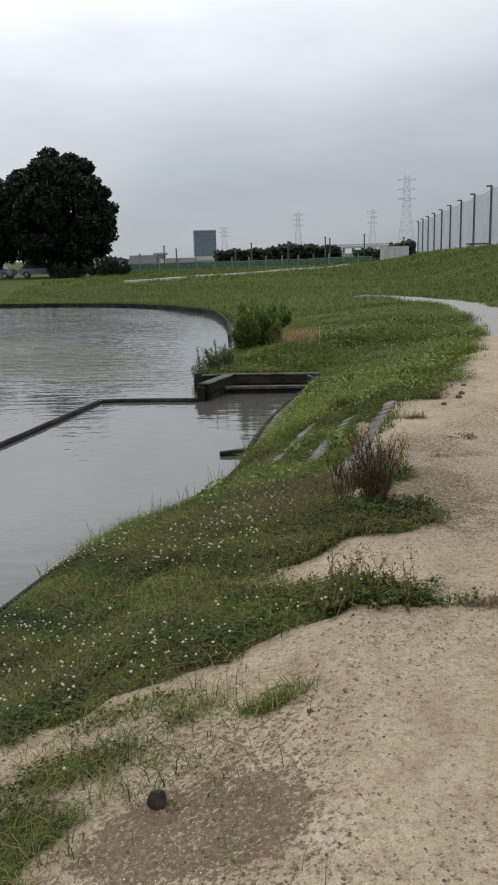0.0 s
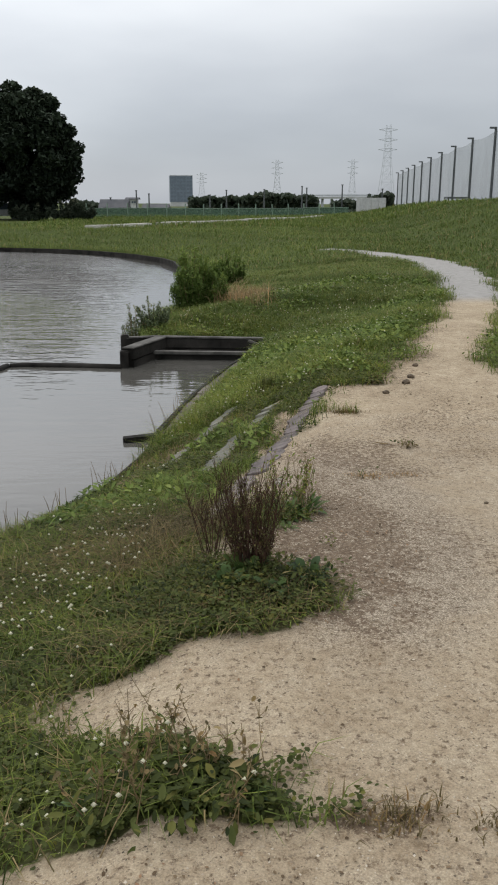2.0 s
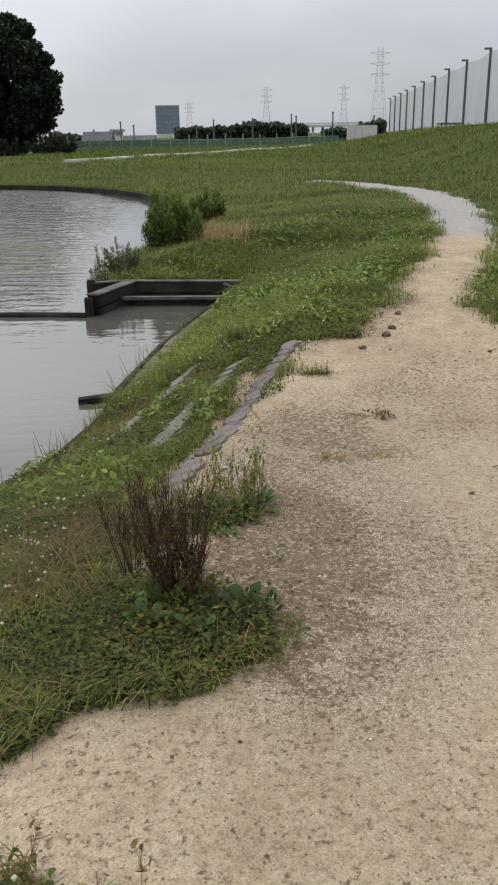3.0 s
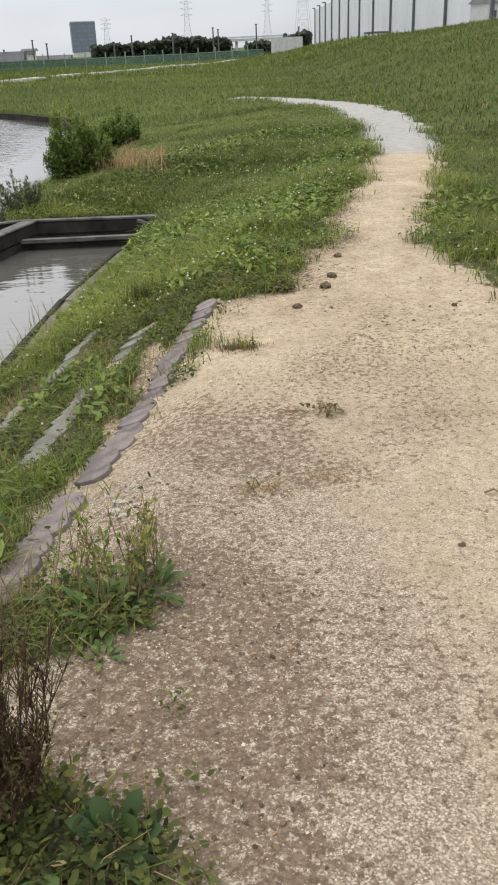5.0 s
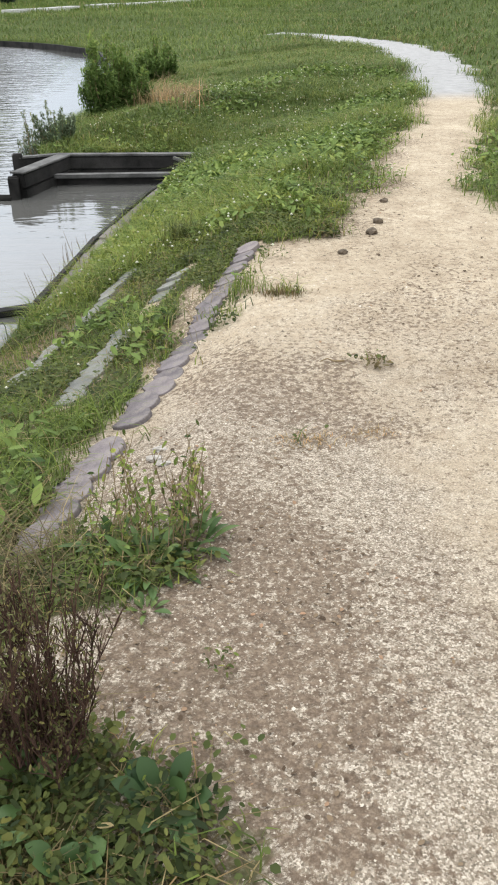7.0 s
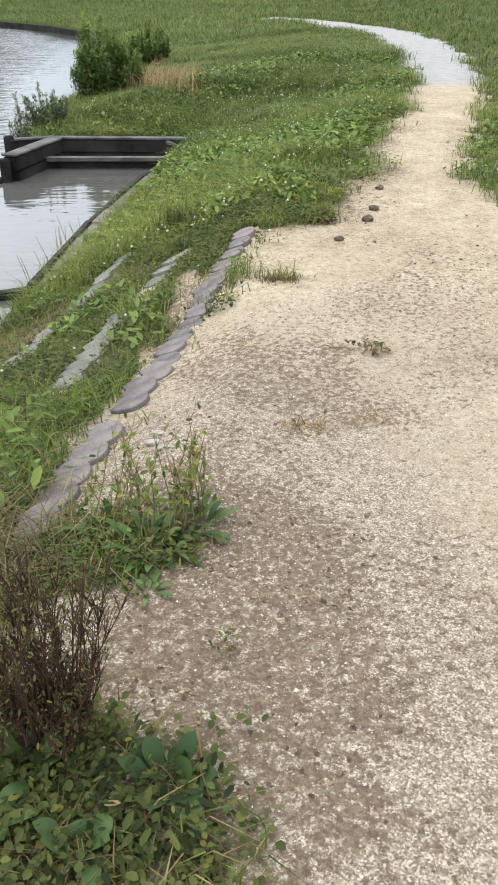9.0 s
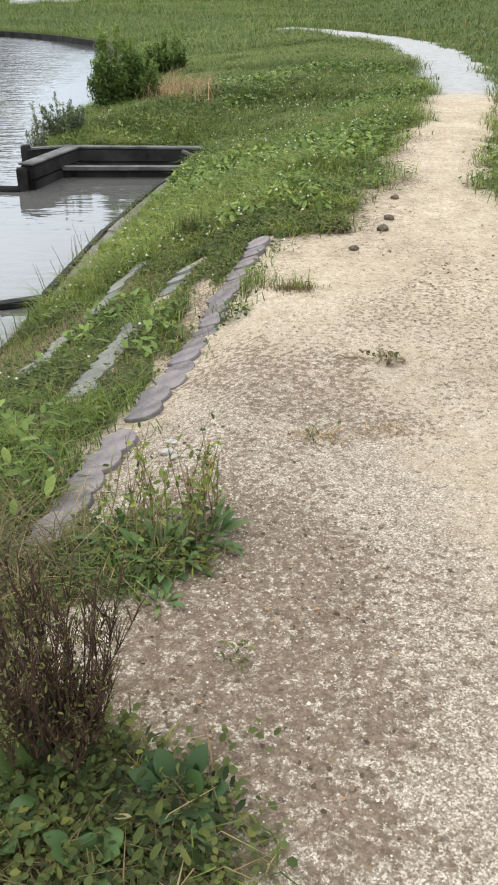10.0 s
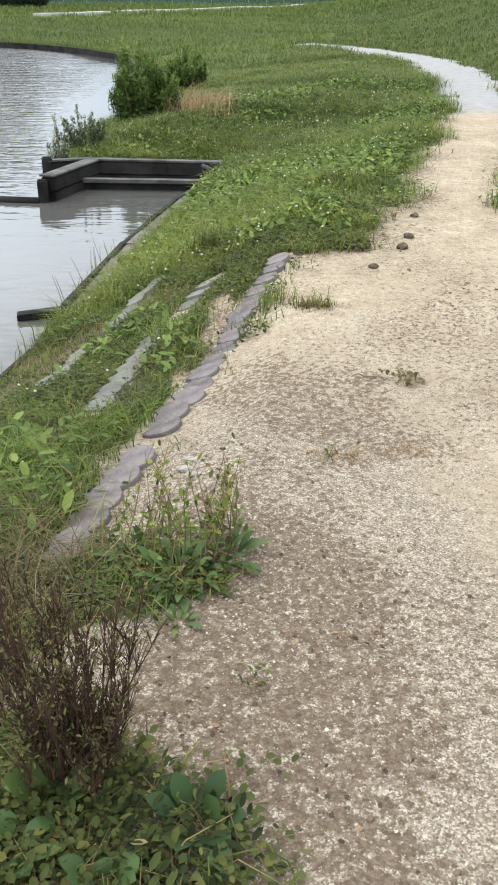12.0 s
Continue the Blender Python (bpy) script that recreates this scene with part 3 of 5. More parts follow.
# ---- timber at the water ----
def timber_weir():
    """The boxed timber outlet: a side wall towards the water, a back wall, a ledge, a corner post."""
    w = thing("timber_weir", "dark weathered timber outlet box at the pond's edge", "weir", (0, 0, 0))
    for p0, p1, zt, h, th, m, n in (((-0.84, 14.38), (-0.40, 15.55), -0.57, 0.50, 0.17, M_TIMBER, "side_wall"),
                                    ((-0.46, 15.55), (1.26, 15.33), -0.57, 0.50, 0.11, M_TIMBER, "back_wall"),
                                    ((-0.98, 15.42), (-0.46, 15.60), -0.57, 0.13, 0.10, M_TIMBER, "tie_beam")):
        a, b = Vector((*p0, 0)), Vector((*p1, 0))
        rz = math.degrees(math.atan2(b.y - a.y, b.x - a.x))
        c = (a + b) / 2
        rows = 3 if h > 0.3 else 1
        wall = part(n, box(bmesh.new(), ((b - a).length - 0.02, th * 0.55, h - 0.02), (c.x, c.y, zt - h / 2), rz, 0, 0.008, 0.003), m, w)
        for k in range(rows):
            part("board", box(bmesh.new(), ((b - a).length - random.uniform(0, 0.03), th + random.uniform(-0.012, 0.012), h / rows - 0.012), (c.x, c.y, zt - (k + 0.5) * h / rows), rz + random.uniform(-0.4, 0.4), random.uniform(-0.5, 0.5), 0.010, 0.005), m, wall)
        part("cap_board", box(bmesh.new(), ((b - a).length + 0.02, th + 0.02, 0.022), (c.x, c.y, zt + 0.012), rz, 0, 0.006, 0.004), M_WEATHERED, w, "grey weathered top board")
    part("ledge", box(bmesh.new(), (1.56, 0.12, 0.05), (0.27, 15.02, -0.735), -4, 0, 0.01, 0.004), M_WEATHERED, w, "pale weathered ledge beam")
    part("ledge_wall", box(bmesh.new(), (1.56, 0.07, 0.45), (0.27, 15.07, -0.985), -4, 0, 0.01, 0.004), M_TIMBER, w)
    for x, y, zt in ((-0.89, 14.36, -0.59), (-1.0, 15.42, -0.51), (1.07, 14.95, -0.64), (1.27, 15.25, -0.56)):
        part("post", box(bmesh.new(), (0.13, 0.13, 0.75), (x, y, zt - 0.375), 12, 0, 0.015, 0.005), M_TIMBER, w)
    part("brace", box(bmesh.new(), (0.26, 0.05, 0.035), (1.10, 15.12, -0.60), -40, 12, 0.006, 0.004), M_WEATHERED, w, "loose grey lath")
    return w


timber_weir()


def log_line(name, pts, r, label, category, mat, sink):
    bm = bmesh.new()
    tube(bm, [(x, y, WATER_Z + sink + 0.004 * math.sin(9 * x + 5 * y)) for x, y in pts], r, r * 0.95, 10)
    ob = part(name, bm, mat)
    ob.data.shade_smooth()
    return tagged(ob, label, category)


log_line("floating_boom", [(-0.93, 14.3), (-1.6, 14.4), (-2.4, 14.47), (-2.62, 14.42)], 0.05, "dark floating timber boom moored to the outlet box", "boom", M_TIMBER, 0.012)
log_line("floating_boom", [(-2.66, 14.42), (-2.95, 13.1), (-3.42, 11.1), (-4.1, 8.2), (-4.9, 5.0)], 0.05, "dark floating timber boom lying across the pond", "boom", M_TIMBER, 0.012)
tagged(part("plank", box(bmesh.new(), (0.42, 0.11, 0.05), (-0.22, 10.29, -0.815), 12, -3, 0.008, 0.004), M_TIMBER), "dark wet plank sticking out from the bank", "plank")


def edging(line, label, top, thick):
    """A low board wall along the water's edge."""
    e = thing("shore_edging", label, "edging", kind="structure")
    for (ax, ay), (bx, by) in zip(line[:-1], line[1:]):
        ln = math.hypot(bx - ax, by - ay)
        part("board", box(bmesh.new(), (ln + 0.01, thick, 0.30 + top), ((ax + bx) / 2, (ay + by) / 2, WATER_Z + top - (0.30 + top) / 2 + random.uniform(-0.008, 0.008)), math.degrees(math.atan2(by - ay, bx - ax)), 0, 0.006, 0.003), M_TIMBER, e)
    return e


edging(SHORE_NEAR[48:73:4], "thin dark timber boards edging the grassy bank", 0.135, 0.05)
edging(SHORE_NEAR[12:49:4], "low dark timber boards at the foot of the grassy bank", 0.05, 0.04)


def kerb_strip(line, label):
    """Flat concrete lip between the edging boards and the turf."""
    e = thing("shore_kerb", label, "kerb", kind="structure")
    for (ax, ay), (bx, by) in zip(line[:-1], line[1:]):
        ln = math.hypot(bx - ax, by - ay)
        nx, ny = (by - ay) / ln, -(bx - ax) / ln
        part("kerb_stone", box(bmesh.new(), (ln - 0.012, 0.13, 0.14), ((ax + bx) / 2 + nx * 0.09, (ay + by) / 2 + ny * 0.09, WATER_Z + 0.045 + random.uniform(-0.008, 0.008)), math.degrees(math.atan2(by - ay, bx - ax)), 0, 0.008, 0.004), M_CONCRETE, e)


kerb_strip(SHORE_NEAR[48:73:2], "grey concrete kerb stones along the pond's edge")
edging(SHORE_FAR[30:89:4], "dark timber retaining boards along the far shore", 0.21, 0.10)


# ---- scalloped concrete blocks in rows down the bank ----
def block_mesh():
    """One interlocking paver: a round lobe in front, a notched back."""
    outline = []
    for k in range(11):
        a = math.pi * (k / 10 * 1.16 - 0.58)
        outline.append((0.006 + 0.066 * math.cos(a), 0.004 + 0.080 * math.sin(a)))
    outline += [(-0.045, 0.062), (-0.072, 0.048), (-0.058, 0.008), (-0.082, -0.040), (-0.048, -0.066)]
    bm = bmesh.new()
    low = [bm.verts.new((x, y, -0.05)) for x, y in outline]
    mid = [bm.verts.new((x, y, 0.012)) for x, y in outline]
    top = [bm.verts.new((x * 0.975, y * 0.97, 0.016)) for x, y in outline]
    n = len(outline)
    for a, b in ((low, mid), (mid, top)):
        for k in range(n):
            bm.faces.new((a[k], a[(k + 1) % n], b[(k + 1) % n], b[k]))
    bm.faces.new(top)
    me = bpy.data.meshes.new("block")
    bm.normal_update()
    bm.to_mesh(me)
    bm.free()
    me.materials.append(M_CONCRETE)
    return me


BLOCK = block_mesh()
BLOCK_MOSSY = BLOCK.copy()
BLOCK_MOSSY.materials.clear()
BLOCK_MOSSY.materials.append(M_MOSSY)


def block_row(line, gaps, label, mesh, sunk=0.2):
    row = thing("block_row", label, "paving", kind="structure", group="rows of blocks on the bank")
    run = np.concatenate([[0], np.cumsum(np.hypot(*np.diff(line, axis=0).T))])
    for s in np.arange(0.05, run[-1], 0.142):
        if any(a < s < b for a, b in gaps):
            continue
        x, y = np.interp(s, run, line[:, 0]), np.interp(s, run, line[:, 1])
        x2, y2 = np.interp(s + 0.05, run, line[:, 0]), np.interp(s + 0.05, run, line[:, 1])
        yaw = math.degrees(math.atan2(y2 - y, x2 - x)) - 90
        slope = math.degrees(math.atan2(zat(x - 0.1, y) - zat(x + 0.1, y), 0.2))
        down = random.uniform(-0.017, -0.009) if random.random() < sunk else random.uniform(-0.006, 0.006)
        ob = new("block", mesh)
        ob.parent = row
        ob.matrix_local = pose(x + random.uniform(-0.014, 0.014), y, zat(x, y) + 0.005 + down, random.uniform(-3, 3), slope + random.uniform(-3, 3), yaw + 16 + random.uniform(-8, 8))
    return row


block_row(ROW_TOP, ((0.76, 0.80),), "grey-mauve scalloped concrete blocks edging the gravel path", BLOCK, 0.15)
block_row(ROW_MID, ((0.15, 0.52), (1.62, 1.9)), "grey concrete blocks half sunk in the grassy bank", BLOCK_MOSSY, 0.3)
block_row(ROW_LOW, ((0.7, 0.85),), "pale mossy concrete blocks low on the bank near the water", BLOCK_MOSSY, 0.35)


# ---- trees and bushes ----
def crown_points(n, centre, radii, clumps, seed):
    """Leaf places: many lumps on and in an uneven crown, denser towards its skin."""
    r = np.random.default_rng(seed)
    u = r.normal(size=(clumps, 3))
    u /= np.linalg.norm(u, axis=1)[:, None]
    c = u * (r.uniform(0.45, 1.0, clumps) ** 0.5)[:, None] * np.array(radii) * 0.86
    rad = r.uniform(0.12, 0.26, clumps) * min(radii)
    pick = r.integers(0, clumps, n)
    q = r.normal(size=(n, 3))
    q /= np.linalg.norm(q, axis=1)[:, None]
    q *= (r.uniform(0, 1, n) ** 0.4)[:, None] * rad[pick][:, None]
    q[:, 2] *= 0.75
    return c[pick] + q + np.array(centre), c + np.array(centre)


def tree(name, at, h, radii, n, leaf, label, seed, low=0.25):
    x, y = at
    z = zat(x, y)
    t = thing(name, label, "tree", (x, y, z))
    r = random.Random(seed)
    cz = h - radii[2]
    pts, clumps = crown_points(n, (0, 0, cz), radii, 260, seed)
    bm = bmesh.new()
    tube(bm, [(0, 0, -0.2), (0.05, 0.02, h * 0.2), (-0.05, 0.05, h * 0.45), (0.02, 0, h * 0.75)], h * 0.035, h * 0.012, 10)
    part("trunk", bm, M_BARK, t)
    for k in range(9):
        c = Vector(clumps[r.randrange(len(clumps))])
        s = Vector((0, 0, h * r.uniform(0.18, 0.5)))
        bm = bmesh.new()
        tube(bm, [s, s.lerp(c, 0.5) + Vector((0, 0, 0.1 * h * r.random())), c], h * 0.012, h * 0.003, 6)
        part("limb", bm, M_BARK, t)
    # tone climbs with height about the crown's centre, plus a random spread
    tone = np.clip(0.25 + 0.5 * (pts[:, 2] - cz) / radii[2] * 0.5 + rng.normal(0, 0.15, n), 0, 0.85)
    pts = pts[pts[:, 2] > low]
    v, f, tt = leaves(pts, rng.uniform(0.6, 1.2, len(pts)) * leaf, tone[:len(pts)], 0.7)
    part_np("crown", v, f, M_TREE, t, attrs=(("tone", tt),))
    return t


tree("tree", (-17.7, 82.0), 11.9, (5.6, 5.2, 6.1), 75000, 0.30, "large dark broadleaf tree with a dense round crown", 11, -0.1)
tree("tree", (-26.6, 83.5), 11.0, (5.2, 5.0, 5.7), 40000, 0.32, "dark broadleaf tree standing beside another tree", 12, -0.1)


def bush(name, at, h, rx, ry, n, leaf, label, seed, mat=None):
    x, y = at
    b = thing(name, label, "bush", (x, y, zat(x, y)))
    r = random.Random(seed)
    g = np.random.default_rng(seed)
    cents, tones = [], []
    for k in range(34):
        a, q = r.uniform(0, 6.283), r.uniform(0.1, 1) ** 0.6
        tip = Vector((math.cos(a) * rx * q, math.sin(a) * ry * q, h * r.uniform(0.45, 1.15) * (1.22 - 0.62 * q)))
        foot = Vector((tip.x * 0.28, tip.y * 0.28, -0.03))
        mid = foot.lerp(tip, 0.5) + Vector((tip.x * 0.15, tip.y * 0.15, 0))
        bm = bmesh.new()
        tube(bm, [foot, mid, tip], 0.012 * h, 0.003 * h, 5)
        part("stem", bm, M_STALK, b)
        m = n // 34
        u = g.uniform(0.12, 1.05, m)[:, None]
        f, d, t = np.array(foot), np.array(mid), np.array(tip)
        c = (1 - u) ** 2 * f + 2 * u * (1 - u) * d + u ** 2 * t + g.normal(0, 0.085 * h, (m, 3)) * (1.15 - 0.85 * u)
        c[:, 2] = np.maximum(c[:, 2], 0.02)
        cents.append(c)
        # leaf tone follows height: darkest at the foot, lighter towards the top
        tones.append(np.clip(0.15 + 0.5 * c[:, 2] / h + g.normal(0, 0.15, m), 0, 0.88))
    c, t = np.vstack(cents), np.concatenate(tones)
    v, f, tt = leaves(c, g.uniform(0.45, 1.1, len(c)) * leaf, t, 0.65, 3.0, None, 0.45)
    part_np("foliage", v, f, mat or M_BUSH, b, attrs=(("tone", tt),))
    return b


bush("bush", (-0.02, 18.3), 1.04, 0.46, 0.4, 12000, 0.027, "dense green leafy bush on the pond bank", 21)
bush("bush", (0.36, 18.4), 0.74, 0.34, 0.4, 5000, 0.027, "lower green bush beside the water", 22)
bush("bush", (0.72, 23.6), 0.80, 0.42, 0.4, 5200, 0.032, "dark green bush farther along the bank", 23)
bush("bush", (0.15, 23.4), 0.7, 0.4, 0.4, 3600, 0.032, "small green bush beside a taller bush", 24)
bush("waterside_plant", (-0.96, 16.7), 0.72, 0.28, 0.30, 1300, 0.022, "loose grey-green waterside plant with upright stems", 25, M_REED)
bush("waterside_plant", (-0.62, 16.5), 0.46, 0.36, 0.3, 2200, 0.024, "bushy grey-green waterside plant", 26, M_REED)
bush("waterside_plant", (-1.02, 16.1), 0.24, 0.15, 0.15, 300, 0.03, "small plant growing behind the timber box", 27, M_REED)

# ---- the twiggy shrub and the weeds beside the path ----
def twig_shrub(at, h, spread, n, label, seed):
    x, y = at
    s = thing("twig_shrub", label, "shrub", (x, y, zat(x, y)))
    r = random.Random(seed)
    g = np.random.default_rng(seed)
    tips = []
    for k in range(n):
        a, q = r.uniform(0, 6.283), r.random() ** 0.7
        foot = Vector((math.cos(a) * 0.07 * q, math.sin(a) * 0.07 * q, -0.02))
        tip = Vector((math.cos(a) * spread * q, math.sin(a) * spread * q, h * r.uniform(0.55, 1.0)))
        mid = foot.lerp(tip, 0.45) + Vector((r.uniform(-1, 1), r.uniform(-1, 1), 1)) * 0.035
        bm = bmesh.new()
        tube(bm, [foot, mid, tip], 0.0026, 0.0009, 5)
        for j in range(10):
            b0 = mid.lerp(tip, r.uniform(0.0, 0.9))
            b1 = b0 + Vector((r.uniform(-0.7, 0.7), r.uniform(-0.7, 0.7), r.uniform(0.8, 1.8))) * 0.05
            tube(bm, [b0, b0.lerp(b1, 0.5) + Vector((0, 0, 0.006)), b1], 0.0014, 0.0006, 4)
            tips += [np.array(b0.lerp(b1, q2)) for q2 in (0.3, 0.6, 1.0)]
        part("stem", bm, M_TWIG, s)
    c = np.array(tips)
    c = c + g.normal(0, 0.006, c.shape)
    v, f, t = leaves(c, g.uniform(0.0025, 0.006, len(c)), np.clip(g.normal(0.5, 0.28, len(c)), 0, 0.9), 0.8, 2.6, None, 0.6)
    part_np("foliage", v, f, M_SHRUBLEAF, s, "small dull red-brown and olive leaves", (("tone", t),))
    return s


M_SHRUBLEAF = leafy("shrub_leaf", (0.06, 0.032, 0.015), (0.105, 0.115, 0.038))
twig_shrub((0.76, 5.19), 0.46, 0.18, 48, "reddish-brown twiggy shrub with sparse leaves", 31)
twig_shrub((0.77, 5.17), 0.16, 0.14, 46, "short dark twigs at the foot of the shrub", 33)
twig_shrub((0.60, 5.40), 0.36, 0.20, 18, "thin red-brown twigs beside a larger shrub", 32)



def weed_clump(name, at, h, r0, stems, leafn, leaf, label, seed, mat=None, stalk=None, rosette=True, splay=0.25, slim=2.4, rise=0.0, mean=0.42):
    """Weeds: upright stalks with small side leaves, over a rosette of broader leaves."""
    x, y = at
    w = thing(name, label, "weeds", (x, y, zat(x, y)))
    r, g = random.Random(seed), np.random.default_rng(seed)
    cs = []
    for k in range(stems):
        a, q = r.uniform(0, 6.283), r.random() ** 0.6 * r0
        foot = Vector((math.cos(a) * q, math.sin(a) * q, -0.01))
        ht = h * r.uniform(0.5, 1.0)
        tip = foot + Vector((r.uniform(-splay, splay) * ht, r.uniform(-splay, splay) * ht, ht))
        bm = bmesh.new()
        tube(bm, [foot, foot.lerp(tip, 0.5) + Vector((r.uniform(-1, 1), r.uniform(-1, 1), 0)) * 0.012, tip], 0.0020, 0.0009, 5)
        for j in range(4):
            b0 = foot.lerp(tip, r.uniform(0.4, 0.95))
            b1 = b0 + Vector((r.uniform(-1, 1), r.uniform(-1, 1), r.uniform(0.6, 1.6))) * 0.03
            tube(bm, [b0, b0.lerp(b1, 0.6), b1], 0.0011, 0.0007, 4)
            cs += [np.array(b1), np.array(b0)]
        part("stalk", bm, stalk or M_STALK, w)
    n = leafn
    a, q = g.uniform(0, 6.283, n), g.uniform(0, 1, n) ** 0.5 * r0
    low = np.stack([np.cos(a) * q, np.sin(a) * q, g.uniform(0.015, 0.10 if rosette else 0.03, n) * (1.15 - 0.6 * q / r0)], -1)
    v, f, t = leaves(low, g.uniform(0.45, 1.25, n) * leaf, np.clip(g.normal(mean, 0.27, n), 0, 1), 0.55, slim, a + g.normal(0, 0.5, n), rise)
    part_np("leaves", v, f, mat or M_CLOVER, w, attrs=(("tone", t),))
    if cs:
        c = np.array(cs)
        v, f, t = leaves(c, g.uniform(0.006, 0.014, len(c)), np.clip(g.normal(0.5, 0.25, len(c)), 0, 1), 0.8, 2.0)
        part_np("side_leaves", v, f, M_DRYISH if splay > 0.5 else M_GRASS, w, attrs=(("tone", t),))
    return w


def arching(roots, az, length, width, tone, rise, droop):
    """Long leaves that rise from the root and bow over, folded along the midrib: twelve quads each."""
    n = len(roots)
    out = np.stack([np.cos(az), np.sin(az), np.zeros(n)], -1)
    side = np.stack([-np.sin(az), np.cos(az), np.zeros(n)], -1)
    up = np.array([0, 0, 1.0])
    rings = []
    for q, w in ((0.0, 0.08), (0.15, 0.34), (0.32, 0.76), (0.5, 1.0), (0.68, 0.93), (0.85, 0.58), (1.0, 0.04)):
        c = roots + out * (length * q * np.cos(rise))[:, None] + up * (length * (q * np.sin(rise) - droop * q * q))[:, None]
        e = side * (width * w / 2)[:, None] + up * (width * w * 0.14)[:, None]
        rings.append(np.stack([c + e, c, c + e - 2 * side * (width * w / 2)[:, None]], 1))
    v = np.stack(rings, 1).reshape(-1, 3)
    k = (np.arange(n) * 21)[:, None]
    f = np.concatenate([k + 3 * i + j + np.array([0, 1, 4, 3]) for i in range(6) for j in range(2)])
    return v, f, np.repeat(tone, 21)


def rosette(name, at, n, length, width, label, seed, mat, r0=0.03, rise=(0.3, 1.1), mean=0.45):
    """A plant of broad arching leaves, each its own part."""
    x, y = at
    w = thing(name, label, "plant", (x, y, zat(x, y)))
    g = np.random.default_rng(seed)
    az = np.arange(n) * 2.4 + g.normal(0, 0.3, n)
    for k in range(n):
        root = np.array([[math.cos(az[k]) * r0 * g.uniform(0.2, 1), math.sin(az[k]) * r0 * g.uniform(0.2, 1), -0.004]])
        v, f, t = arching(root, az[k:k + 1], np.array([length * g.uniform(0.55, 1.1)]), np.array([width * g.uniform(0.7, 1.15)]), np.array([np.clip(g.normal(mean, 0.16), 0, 0.85)]), np.array([g.uniform(*rise)]), np.array([g.uniform(0.25, 0.6)]))
        leaf = part_np("leaf", v, f, mat, w, attrs=(("tone", t),))
        leaf.data.shade_smooth()
    return w


M_DOCK = leafy("dock_leaf", (0.022, 0.048, 0.014), (0.080, 0.132, 0.040), 0.5, 0.2)
rosette("broadleaf_plant", (0.96, 5.82), 38, 0.15, 0.024, "green leafy rosette beside the path", 91, M_DOCK, 0.07, (0.5, 1.3), 0.55)
rosette("broadleaf_plant", (1.06, 5.90), 28, 0.13, 0.022, "green leafy rosette at the gravel's edge", 92, M_DOCK, 0.06, (0.5, 1.3), 0.42)
rosette("broadleaf_plant", (0.86, 5.94), 26, 0.13, 0.022, "green leafy rosette near the first blocks", 93, M_DOCK, 0.06, (0.5, 1.3), 0.45)
rosette("broadleaf_plant", (0.95, 5.64), 12, 0.07, 0.018, "small bright green leafy plant on the sand", 94, M_DOCK, 0.02, (0.5, 1.3), 0.7)
rosette("dock_plant", (1.00, 5.03), 13, 0.15, 0.052, "dark green dock plant with broad bowed leaves", 95, M_DOCK, 0.03, (0.6, 1.25), 0.25)
rosette("dock_plant", (0.72, 5.10), 10, 0.15, 0.055, "broad-leaved dock plant under the shrub", 96, M_DOCK, 0.03, (0.8, 1.3), 0.6)
rosette("dock_plant", (0.66, 4.97), 11, 0.14, 0.045, "broad-leaved dock plant among low weeds", 97, M_DOCK, 0.03, (0.8, 1.3), 0.5)
rosette("dock_plant", (0.85, 4.92), 11, 0.14, 0.045, "low dark dock plant among clover", 98, M_DOCK, 0.03, (0.8, 1.3), 0.4)
rosette("dock_plant", (0.30, 3.72), 10, 0.11, 0.030, "green leafy plant on a tongue of turf", 99, M_DOCK, 0.03, (0.5, 1.2), 0.5)
rosette("dock_plant", (0.70, 3.70), 10, 0.10, 0.030, "leafy plant near the tip of the turf", 100, M_DOCK, 0.03, (0.5, 1.2), 0.55)
weed_clump("weed_clump", (0.92, 5.96), 0.32, 0.16, 24, 110, 0.012, "thin weed stalks with dry seed heads beside the path", 41, M_WEED, M_STALK, True, 0.35, 3.4, 0.5)
weed_clump("weed_clump", (1.06, 6.00), 0.30, 0.10, 12, 50, 0.012, "thin upright brown weed stalks at the gravel's edge", 42, M_WEED, None, True, 0.3, 3.4, 0.5)
weed_clump("dry_weeds", (0.42, 3.74), 0.27, 0.24, 22, 120, 0.02, "dry brown weed stalks on a tongue of turf", 43, splay=0.7)
weed_clump("dry_weeds", (0.62, 3.72), 0.18, 0.2, 10, 120, 0.02, "short brown weed stalks on a tongue of turf", 48, splay=0.8)
weed_clump("broadleaf_weeds", (0.78, 4.98), 0.05, 0.25, 2, 520, 0.010, "low dark green broad-leaved weeds under the shrub", 44, mean=0.2)
weed_clump("broadleaf_weeds", (1.00, 4.98), 0.05, 0.12, 1, 110, 0.014, "broad dark green leaves at the gravel's edge", 45, mean=0.2)
weed_clump("broadleaf_weeds", (0.52, 4.92), 0.05, 0.25, 2, 480, 0.010, "low dark green broad-leaved weeds on the bank", 46, mean=0.2)
weed_clump("path_weed", (1.86, 7.14), 0.03, 0.07, 3, 34, 0.012, "small sprawling brown weed on the gravel path", 47, M_DRYISH, None, False, 0.9)
weed_clump("path_weed", (1.12, 5.40), 0.02, 0.04, 1, 26, 0.007, "tiny green weed on the gravel", 49)
weed_clump("path_weed", (1.98, 9.1), 0.12, 0.08, 6, 50, 0.02, "upright brown weed at the path's edge", 50)


